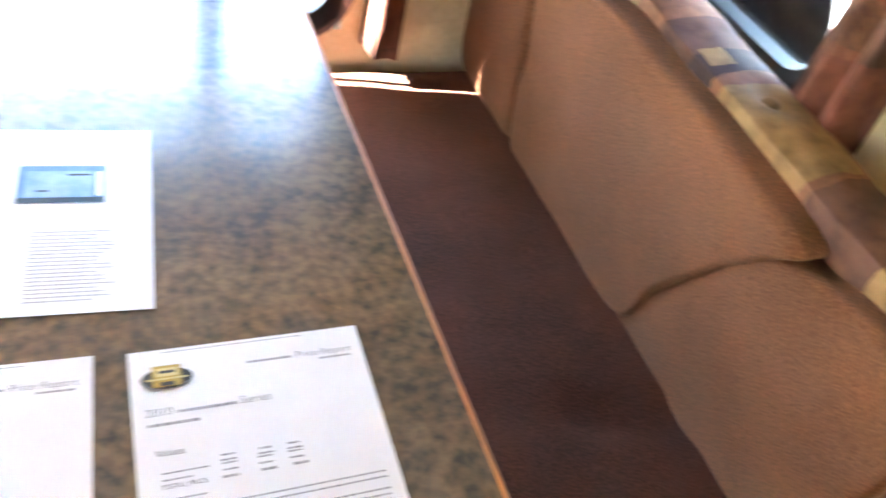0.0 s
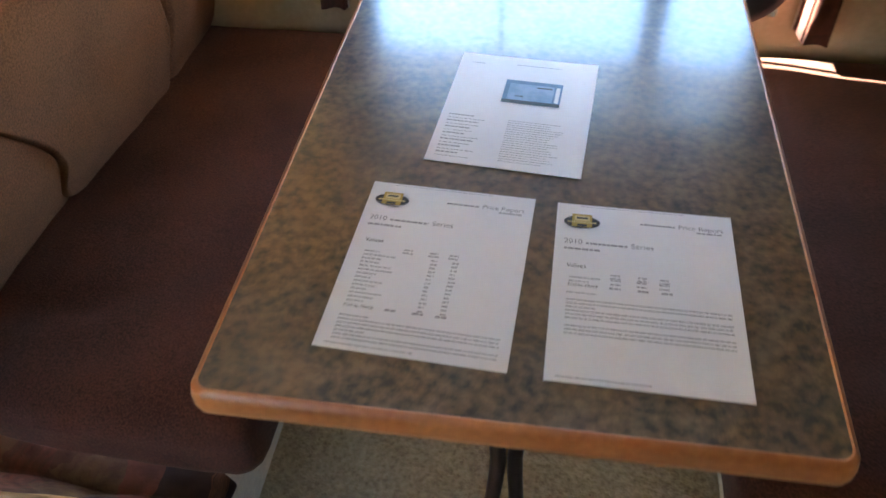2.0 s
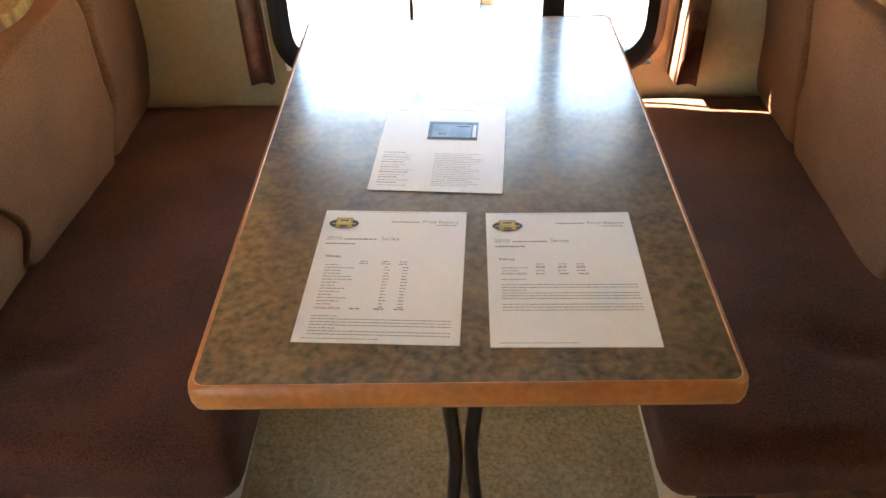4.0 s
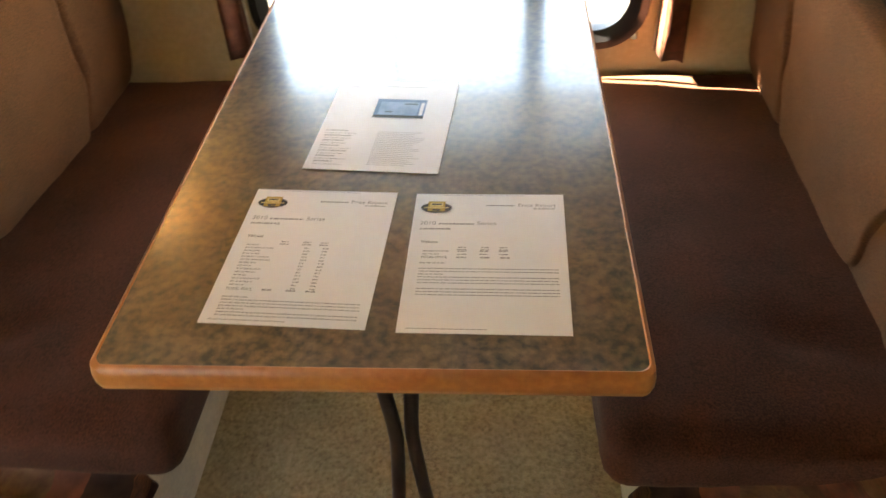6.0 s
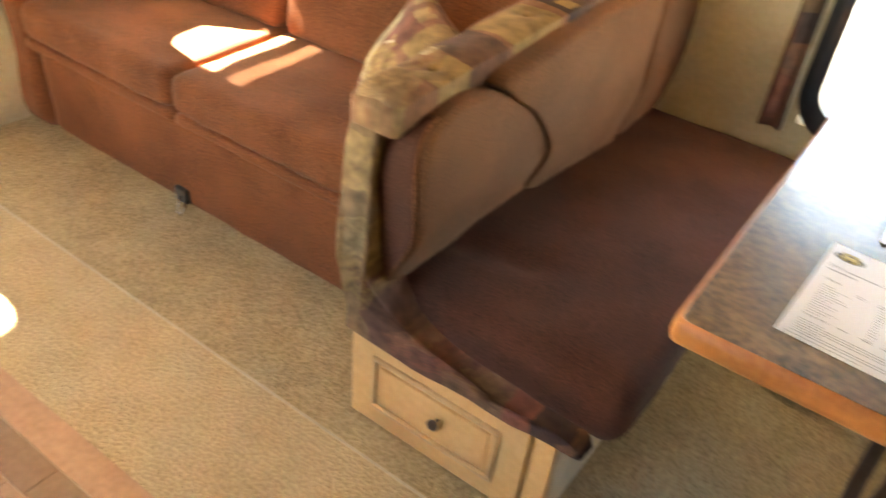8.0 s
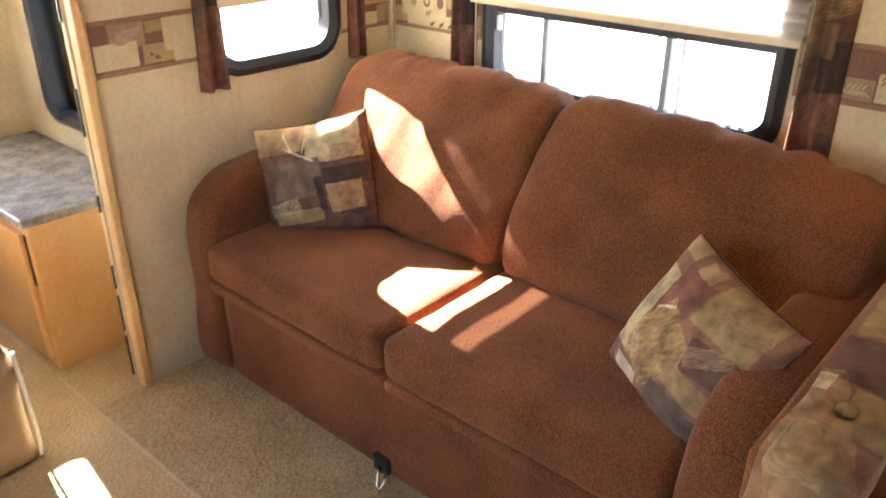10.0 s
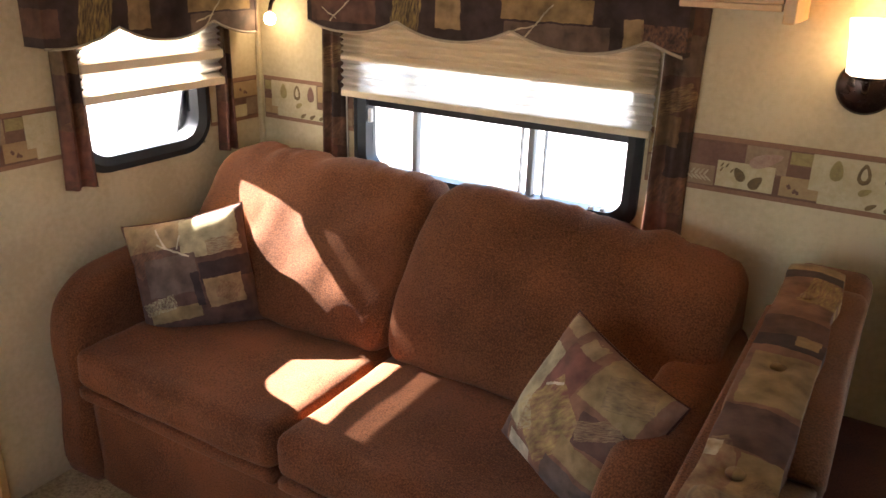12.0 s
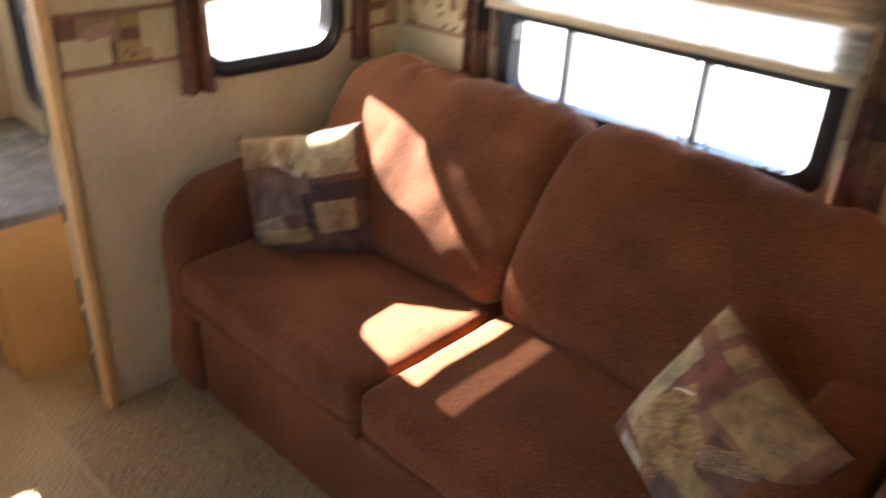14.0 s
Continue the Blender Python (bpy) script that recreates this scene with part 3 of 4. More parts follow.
def border(name, axis, a0, a1, face, seed):
    """A printed wallpaper border of tan blocks and leaves."""
    into = -1 if axis == "x" else 1
    z0, z1 = 0.952, 1.098
    def flat(p, q, za, zb, lift):
        d0, d1 = sorted((face, face + into * lift))
        return bx(*((p, d0, za, q, d1, zb) if axis == "x" else (d0, p, za, d1, q, zb)))
    t = thing(name, "printed brown wallpaper border with tan blocks and leaves", "border", ((a0 + a1) / 2, face, z0) if axis == "x" else (face, (a0 + a1) / 2, z0), kind="structure")
    part("ground", flat(a0, a1, z0, z1, 0.0015), M_BORD, t)
    for z in (z0, z1 - 0.012):
        part("edge_stripe", flat(a0, a1, z, z + 0.012, 0.0021), M_BORD_EDGE, t)
    def motif(ca, cz, ra, rz, turn, mat, lift):
        bm = bmesh.new()
        vs = []
        for s in range(12):
            u = 2 * math.pi * s / 12
            pa, pz = ra * math.sin(u) * (1 - 0.35 * math.cos(u)), rz * math.cos(u)
            la, lz = pa * math.cos(turn) + pz * math.sin(turn), pz * math.cos(turn) - pa * math.sin(turn)
            d = face + into * lift
            vs.append(bm.verts.new((ca + la, d, cz + lz) if axis == "x" else (d, ca + la, cz + lz)))
        bm.faces.new(vs)
        part("leaf", bm, mat, t)
    rnd = random.Random(7)
    for lap in range(-1, 3):
        for k, (p, wide, lo, hi, tone, what) in enumerate(REPEAT):
            p = a0 - seed + lap * 0.665 + p
            q = min(p + wide, a1 - 0.003)
            p = max(p, a0 + 0.003)
            if q - p < 0.012:
                continue
            za, zb = z0 + 0.013 + lo * 0.12, z0 + 0.013 + hi * 0.12
            part("block", flat(p, q, za, zb, 0.002 + 0.00025 * k), M_BLOCK[tone], t)
            lift = 0.0054
            if q - p < wide * 0.9:
                continue
            if what == "pair":
                motif(p + wide * 0.4, zb - 0.03, 0.012, 0.02, -0.6, M_BORD_LEAF, lift)
                motif(p + wide * 0.7, za + 0.022, 0.013, 0.021, 0.7, M_BORD_LEAF, lift)
                for f in range(4):
                    motif(p + 0.012 + 0.013 * (f % 3), zb - 0.01 - 0.012 * (f // 2), 0.0022, 0.007, 0.5, M_BORD_LEAF, lift)
            elif what == "three":
                for f, mat in enumerate((M_BORD_OLIVE, M_BORD_LEAF, M_BORD)):
                    motif(p + wide * (0.28 + 0.3 * f), za + 0.056, 0.0145, 0.026, 0.0, mat, lift)
                    if f == 1:
                        motif(p + wide * 0.58, za + 0.056, 0.007, 0.015, 0.0, M_BORD_B, lift + 0.0004)
                motif(p + wide * 0.62, za + 0.014, 0.008, 0.016, 1.1, M_BORD_OLIVE, lift)
            elif what == "fern":
                for f in range(9):
                    motif(p + wide * (0.2 + 0.075 * f), za + (zb - za) * (0.35 + 0.3 * (f % 2)), 0.0025, 0.011, 0.6 if f % 2 else 2.2, M_BORD_PALE, lift)
            elif what == "fleck":
                for f in range(4):
                    motif(p + wide * rnd.uniform(0.2, 0.8), za + (zb - za) * rnd.uniform(0.25, 0.75), 0.004, 0.007, rnd.uniform(-1, 1), M_BORD, lift)
            elif what == "leaf":
                motif((p + q) / 2, (za + zb) / 2, 0.016, 0.042, 1.2, M_BORD_PINK, lift)
            elif what == "strip":
                for f in range(3):
                    motif(p + wide * (0.5 + 0.17 * f), za + 0.012, 0.006, 0.014, 1.0, M_BORD_LEAF, lift)


# one repeat of the border: start, width, lower and upper edge as shares of its height, tone, motif
REPEAT = [(0.03, 0.12, 0.42, 0.95, "rust", ""), (0.005, 0.075, 0.02, 0.45, "tan", "fern"), (0.15, 0.1, 0.45, 1.0, "pink", "leaf"), (0.255, 0.07, 0.72, 0.98, "olive", ""), (0.24, 0.09, 0.04, 0.46, "gold", "fleck"),
          (0.33, 0.235, 0.0, 0.34, "cream", "strip"), (0.085, 0.14, 0.04, 0.6, "cream", "pair"), (0.305, 0.2, 0.26, 1.0, "cream", "three"), (0.51, 0.115, 0.55, 0.98, "gold", "fleck"), (0.565, 0.09, 0.02, 0.5, "tan", "fern")]
M_BORD = material("border_brown", (0.2, 0.105, 0.065), 0.8, (0.15, 0.075, 0.045), 9, 60, 0.02)
M_BORD_EDGE = material("border_edge", (0.3, 0.15, 0.085), 0.8)
M_BORD_A = material("border_tan", (0.34, 0.23, 0.135), 0.8, (0.27, 0.17, 0.1), 20, 120, 0.02)
M_BORD_B = material("border_cream", (0.56, 0.46, 0.28), 0.8, (0.48, 0.38, 0.21), 20, 120, 0.02)
M_BORD_C = material("border_rust", (0.33, 0.17, 0.09), 0.8, (0.27, 0.13, 0.065), 20, 120, 0.02)
M_BORD_LEAF = material("border_leaf", (0.2, 0.13, 0.055), 0.8, (0.14, 0.09, 0.04), 60, 200, 0.02)
M_BORD_OLIVE = material("border_olive", (0.34, 0.26, 0.1), 0.8, (0.27, 0.2, 0.075), 60, 200, 0.02)
M_BORD_PINK = material("border_pink", (0.42, 0.27, 0.19), 0.8, (0.34, 0.2, 0.14), 60, 200, 0.02)
M_BORD_PALE = material("border_pale", (0.5, 0.4, 0.26), 0.8, (0.42, 0.32, 0.2), 60, 200, 0.02)
M_BLOCK = {"rust": material("border_plum", (0.2, 0.1, 0.065), 0.8, (0.16, 0.075, 0.05), 20, 120, 0.02), "tan": M_BORD_A, "cream": M_BORD_B, "gold": material("border_gold", (0.42, 0.275, 0.13), 0.8, (0.35, 0.22, 0.1), 20, 120, 0.02), "pink": M_BORD_A, "olive": M_BORD_OLIVE}
border("wall_border_1", "x", XW + 0.02, SW[0] - 0.01, YW, 0.27)
border("wall_border_2", "x", SW[1] + 0.01, DW[0] - 0.1, YW, -0.1)
border("wall_border_3", "y", 0.2, EW[0] - 0.01, XW, 0.1)
border("wall_border_4", "y", EW[1] + 0.01, YW - 0.02, XW, 0.4)

# ---- dinette ----
def dinette_table():
    t = thing("dinette_table", "mottled brown laminate table with oak edge on bent tube legs", "table", (0.326, 0.53, 0))
    def outline(d, r):
        return rounded(d - 0.012, 0.664 - d, d, 1.07 - d, r)
    bm = bmesh.new()
    lo, hi = [bm.verts.new((x, y, 0.722)) for x, y in outline(0.006, 0.011)], [bm.verts.new((x, y, 0.75)) for x, y in outline(0.006, 0.011)]
    bm.faces.new(hi), bm.faces.new(lo)
    for i in range(len(lo)):
        j = (i + 1) % len(lo)
        bm.faces.new((lo[i], lo[j], hi[j], hi[i]))
    part("tabletop", bm, M_LAM, t)
    bm = bmesh.new()
    rows = [[bm.verts.new((x, y, z)) for x, y in outline(d, 0.016)] for d, z in ((0.007, 0.749), (0.004, 0.7512), (-0.001, 0.748), (-0.003, 0.735), (-0.003, 0.722), (-0.001, 0.712), (0.004, 0.708), (0.02, 0.708), (0.02, 0.72))]
    for a, b in zip(rows, rows[1:]):
        for i in range(len(a)):
            bm.faces.new((a[i], a[(i + 1) % len(a)], b[(i + 1) % len(a)], b[i]))
    part("edge_band", bm, M_EDGE, t, "rounded oak edge band", 50)
    for y in (0.2, 0.85):
        for s in (-1, 1):
            path = [(0.026, 0.715), (0.024, 0.6), (0.021, 0.46), (0.015, 0.39), (0.0125, 0.34), (0.015, 0.28), (0.022, 0.18), (0.03, 0.1), (0.042, 0.055), (0.06, 0.032), (0.085, 0.021), (0.12, 0.017), (0.21, 0.0168)]
            part("leg", tube([(0.322 + s * d, y + (0.006 * s), z) for d, z in path], 0.0125), M_BRONZE, t, "", 40)
        part("leg_plate", bx(0.27, y - 0.05, 0.7, 0.375, y + 0.05, 0.7225, 0.004), M_BRONZE, t)


dinette_table()


def paper(label, x, y, rz, kind):
    """A printed sheet whose lower left corner lies at x, y."""
    t = thing("printed_sheet", label, "paper", (x, y, 0.751), "papers on the table")
    m = pose(x, y, 0, 0, 0, rz)
    def put(bm):
        bm.transform(m)
        return bm
    def curl(u, v):
        k = 0.0007 + 0.004 * max(0.0, abs(u - 0.5) * 2 - 0.72) * max(0.0, v - 0.55) * 2
        return Vector((0.216 * u, 0.279 * v, 0.751 + k * (1 if kind == 2 else 0.3)))
    part("sheet", put(sheet(curl, 12, 12, 0.0003)), M_PAPER, t)
    z = 0.7523
    rnd = random.Random(kind)
    bm = bmesh.new()
    def bar(px, py, w, h=0.0014):
        end = px + w
        while px < end - 0.0005:
            q = min(end, px + rnd.uniform(0.0025, 0.0085))
            bm.faces.new([bm.verts.new(p) for p in ((px, py, z), (q, py, z), (q, py + h, z), (px, py + h, z))])
            px = q + rnd.uniform(0.0009, 0.0015)
    if kind < 2:
        bar(0.104, 0.2495, 0.042, 0.0026), bar(0.172, 0.243, 0.03, 0.0022), bar(0.038, 0.207, 0.05, 0.003), bar(0.012, 0.196, 0.043, 0.003)
        bar(0.03, 0.274, 0.13, 0.0009)
        for px in (0.068, 0.1, 0.125):
            bar(px, 0.1575, 0.011, 0.0018), bar(px - 0.001, 0.1525, 0.013, 0.0018)
        for i in range(14 if kind == 0 else 2):
            py = 0.1495 - i * 0.0062
            bar(0.02, py, rnd.uniform(0.018, 0.042), 0.0016)
            if kind == 0:
                for px in (0.104, 0.13):
                    bar(px, py - 0.004, 0.006 + rnd.uniform(0, 0.003), 0.0018)
            else:
                for px in (0.068, 0.098, 0.124):
                    bar(px, py, 0.012, 0.0018)
        py = 0.0605 if kind == 0 else 0.1365
        for px in (0.067, 0.099, 0.126):
            bar(px, py, 0.013, 0.0026)
        py = 0.0465 if kind == 0 else 0.1255
        for i in range(7 if kind == 0 else 12):
            if kind == 0 or i not in (1, 8):
                bar(0.018, py - i * 0.0055, 0.185 if i % 4 else 0.035, 0.0015)
        bar(0.012, 0.006, 0.1, 0.0012)
    else:
        bar(0.09, 0.256, 0.07), bar(0.02, 0.252, 0.02)
        for i in range(14):
            bar(0.012, 0.109 - i * 0.0074, rnd.uniform(0.03, 0.06), 0.0024 if i % 2 == 0 else 0.0013)
        for i in range(19):
            bar(0.1, 0.109 - i * 0.0052, rnd.uniform(0.06, 0.082), 0.0012)
    tagged(part("print", put(bm), M_INK, t, "fine grey print"), kind="stuff")
    if kind < 2:
        words("Price Report", 0.15, 0.2485, z, 0.0105, M_INK, t, m)
        words("2010", 0.011, 0.2065, z, 0.0115, M_INK, t, m)
        words("Series", 0.092, 0.2065, z, 0.0115, M_INK, t, m)
        words("Values", 0.016, 0.1665, z, 0.009, M_INK_DARK, t, m)
        words("TOTAL PRICE", 0.018, 0.06 if kind == 0 else 0.136, z, 0.006, M_INK_DARK, t, m)
        def oval(cx, cy, a, b, lift, n=24):
            o = bmesh.new()
            o.faces.new([o.verts.new((cx + a * math.cos(2 * math.pi * k / n), cy + b * math.sin(2 * math.pi * k / n), z + lift)) for k in range(n)])
            return put(o)
        e = part("emblem", oval(0.032, 0.2455, 0.0225, 0.0115, 0.0), M_INK_DARK, t, "dark oval emblem with a gold shield")
        part("shield", put(bx(0.0195, 0.2365, z + 0.0001, 0.0445, 0.2595, z + 0.0003, 0.00005)), M_GOLD, e, "gold shield")
        part("shield_band", put(bx(0.014, 0.2438, z + 0.0004, 0.05, 0.2455, z + 0.0006)), M_GOLD_PALE, e, "pale gold band")
        part("shield_panel", put(bx(0.0225, 0.2475, z + 0.0004, 0.0415, 0.2565, z + 0.0006)), M_GOLD_PALE, e, "pale gold panel")
        part("shield_writing", put(bx(0.025, 0.2505, z + 0.0007, 0.039, 0.2535, z + 0.0009)), M_INK_DARK, e)
        part("shield_foot", put(bx(0.026, 0.2372, z + 0.0004, 0.038, 0.2412, z + 0.0006)), M_INK_DARK, e)
    else:
        ph = part("photo", put(bx(0.081, 0.154, 0.7522, 0.168, 0.214, 0.7524)), M_BLUE, t, "blue printed photograph")
        part("photo_ground", put(bx(0.081, 0.154, 0.7525, 0.168, 0.162, 0.7526)), M_PHOTO_DARK, ph)
        part("photo_vehicle", put(bx(0.088, 0.1625, 0.7525, 0.156, 0.205, 0.7526)), M_PHOTO_PALE, ph)
        part("photo_mark", put(bx(0.13, 0.197, 0.7527, 0.153, 0.2, 0.7528)), M_PHOTO_DARK, ph)
        part("photo_mark", put(bx(0.1, 0.171, 0.7527, 0.112, 0.1735, 0.7528)), M_PHOTO_DARK, ph)
        part("photo_mark", put(bx(0.159, 0.164, 0.7525, 0.165, 0.204, 0.7526)), M_PAPER, ph)


M_PHOTO_PALE = material("photo_pale_blue", (0.32, 0.46, 0.66), 0.6, (0.2, 0.34, 0.54), 30, 90)
M_INK_DARK = material("black_ink", (0.03, 0.028, 0.025), 0.6)
M_GOLD_PALE = material("pale_gold_ink", (0.75, 0.6, 0.25), 0.6)
M_PHOTO_DARK = material("photo_dark", (0.03, 0.05, 0.06), 0.6)
paper("white printed price sheet with gold emblem and number columns", 0.103, 0.075, -2.8, 0)
paper("white printed price sheet with gold emblem and paragraphs", 0.357, 0.061, -0.8, 1)
paper("white printed sheet with a blue photograph", 0.174, 0.407, -4.5, 2)


def bench(label, mid):
    """A dinette bench with its seat facing the table; mid: mirrored about that plane."""
    def at(x):
        return x if mid is None else 2 * mid - x
    t = thing("dinette_bench", label, "bench", (at(-0.4), 0.65, 0), "dinette benches")
    def P(name, bm, mat, parent=None, lab="", smooth=None):
        return part(name, flip(bm, mid), mat, parent or t, lab, smooth)
    e = 0.0 if mid is None else 0.017
    side = 0 if mid is None else 1
    P("base", bx(-0.655, 0.115, 0.0042, -0.16 + e, YW - 0.004, 0.28, 0.003), M_MAPLE)
    P("side_panel", bx(-0.16 + e, 0.12, 0.003, -0.155 + e, YW - 0.006, 0.279, 0.001), M_CREAM_PANEL, None, "cream side panel")
    P("stile", bx(-0.205, 0.1, 0.0042, -0.157 + e, 0.115, 0.279, 0.003), M_MAPLE)
    P("side_catch", bx(-0.155 + e, 0.33, 0.22, -0.147 + e, 0.352, 0.252, 0.002), M_BLACK, None, "small black catch")
    d = P("drawer_front", bx(-0.668, 0.096, 0.006, -0.212, 0.115, 0.276, 0.004), M_MAPLE)
    for q in ((-0.605, 0.088, 0.21, -0.275, 0.099, 0.222), (-0.605, 0.088, 0.062, -0.275, 0.099, 0.074), (-0.605, 0.088, 0.0745, -0.593, 0.099, 0.2095), (-0.287, 0.088, 0.0745, -0.275, 0.099, 0.2095)):
        P("moulding", bx(*q, 0.004), M_MAPLE_DARK, d)
    P("raised_panel", bx(-0.583, 0.089, 0.084, -0.297, 0.099, 0.2, 0.005), M_MAPLE, d)
    knob = lathe([(0.004, 0), (0.005, 0.012), (0.013, 0.018), (0.014, 0.024), (0.006, 0.03)], (0, 0, 0), n=14)
    knob.transform(pose(-0.42, 0.09, 0.155, 90, 0, 0))
    P("knob", knob, M_BRONZE, d, "dark bronze knob", 40)
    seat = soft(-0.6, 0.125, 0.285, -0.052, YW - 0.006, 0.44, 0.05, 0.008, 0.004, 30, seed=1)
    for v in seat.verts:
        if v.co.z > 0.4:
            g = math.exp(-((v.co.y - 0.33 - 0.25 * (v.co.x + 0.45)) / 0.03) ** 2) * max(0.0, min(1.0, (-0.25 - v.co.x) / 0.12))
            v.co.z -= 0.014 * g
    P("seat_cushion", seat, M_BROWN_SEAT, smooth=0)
    # upright padded end, running down the back and along the front under the seat
    P("end_panel", loft("y", [(-0.62, 0.87), (-0.57, 0.885), (-0.53, 0.86), (-0.56, 0.8), (-0.575, 0.68), (-0.578, 0.52), (-0.55, 0.415), (-0.45, 0.35), (-0.28, 0.322), (-0.13, 0.315), (-0.105, 0.298), (-0.13, 0.282), (-0.4, 0.278), (-0.64, 0.278), (-0.668, 0.3), (-0.66, 0.5), (-0.64, 0.72)], 0.022, 0.13, 0.02, lambda v: (v.x, 0.13 - (0.13 - v.y) * (1 - 0.45 * max(0.0, min(1.0, (0.5 - v.z) / 0.16))), v.z), 0.009, 5, 6, 3.0), M_PATCH_END[side], None, "wrinkled patchwork fabric end", 0)
    def lean(v):
        if mid is not None:
            return (v.x - 0.055 * max(0.0, min(1.0, (v.x + 0.63) / 0.15)) * max(0.0, 1 - (v.z - 0.42) / 0.42), v.y, v.z)
        k = max(0.0, min(1.0, (v.z - 0.42) / 0.22))
        f = max(0.0, min(1.0, (v.x + 0.63) / 0.15))
        far = 1 - 0.55 * max(0.0, min(1.0, (v.y - 0.5) / 0.45))
        return (v.x - 0.09 * far * f * (1 - k * k * (3 - 2 * k)), v.y, v.z)
    arch = [(0.31, 0.81), (0.435, 0.715), (0.54, 0.57), (0.597, 0.44)] if mid is None else [(0.318, 0.8), (0.385, 0.7), (0.46, 0.58), (0.535, 0.44)]
    front = [(0.12, 0.44), (0.075, 0.55), (0.052, 0.7), (0.055, 0.8), (0.1, 0.84), (0.2, 0.845)]
    run = smooth_loop(front + arch + [(0.4, 0.425)], 6)[1:25]
    # Strip over the cushion's near face; its dark brown paints in the shade there.
    def boxing(u, v):
        p = run[round(v * 23)]
        return Vector(lean(Vector((-0.606 + 0.112 * u, p.x - 0.006, p.y))))
    P("boxing", sheet(boxing, 8, 23, 0.004), M_BROWN_SEAT, None, "boxing strip, dark brown put in for its shade", 0)
    for u in (0.0, 1.0):
        P("welt", tube([boxing(u, k / 23) for k in range(24)], 0.0035, n=6), M_BROWN, None, "", 0)
    P("end_cushion", loft("x", front + arch + [(0.4, 0.425)], -0.62, -0.478, 0.014, lean, 0.005, 6, 6, 1.0), M_TAN_BACK, None, "", 0)
    P("back_cushion", loft("x", [(y - 0.006, z) for y, z in reversed(arch)] + [(0.285, 0.848), (0.5, 0.872), (0.8, 0.876), (0.97, 0.868), (0.985, 0.66), (0.985, 0.44), (0.8, 0.425)], -0.63, -0.468, 0.017, lean, 0.006, 6, 6, 2.0), M_TAN_BACK, None, "", 0)
    P("corner_cushion", loft("x", [(0.995, 0.44), (0.992, 0.66), (1.0, 0.82), (1.05, 0.865), (1.14, 0.86), (YW - 0.03, 0.8), (YW - 0.01, 0.66), (YW - 0.015, 0.44), (1.1, 0.425)], -0.63, -0.466, 0.03, lean, 0.006, 6, 6, 3.0), M_TAN_BACK, None, "", 0)
    P("back_board", bx(-0.66, 0.13, 0.28, -0.628, YW - 0.3, 0.8, 0.006), M_BROWN)
    b = P("bolster", loft("y", [(-0.619, 0.852), (-0.624, 0.858), (-0.624, 0.895), (-0.618, 0.903), (-0.57, 0.911), (-0.522, 0.903), (-0.516, 0.895), (-0.516, 0.858), (-0.521, 0.852), (-0.57, 0.85)], 0.012, 0.99, 0.016, lambda v: (-0.571 + (v.x + 0.571) * (1 - 0.12 * max(0.0, 1 - v.y / 0.06)), v.y, v.z - 0.014 * max(0.0, 1 - v.y / 0.09) - 0.013 * math.exp(-((((v.y - 0.02) % 0.32) - 0.16) / 0.03) ** 2) * math.exp(-((v.x + 0.573) / 0.02) ** 2) * (v.z > 0.88) - 0.002 * math.exp(-((((v.y - 0.18) % 0.32) - 0.16) / 0.012) ** 2) + 0.035 * v.y - 0.03), 0.007, 70, 5, 5.0), M_PATCH[side], None, "patchwork fabric bolster with buttons", 50)
    for y in (0.18, 0.5, 0.82):
        P("button", loft("y", [(-0.586, 0.9 + 0.035 * y - 0.03), (-0.574, 0.907 + 0.035 * y - 0.03), (-0.56, 0.9 + 0.035 * y - 0.03), (-0.573, 0.892 + 0.035 * y - 0.03)], y - 0.012, y + 0.012, 0.008, None, 0, 2, 3), M_PATCH[side], b, "", 0)
    return t


M_MAPLE_DARK = material("maple_moulding", (0.6, 0.39, 0.19), 0.42, (0.54, 0.34, 0.16), 4, 60, 0.04)
M_CREAM_PANEL = material("cream_panel", (0.74, 0.66, 0.5), 0.6)
bench("brown cushioned dinette bench on a maple drawer base", None)
bench("brown cushioned dinette bench beside the end wall window", 0.298)


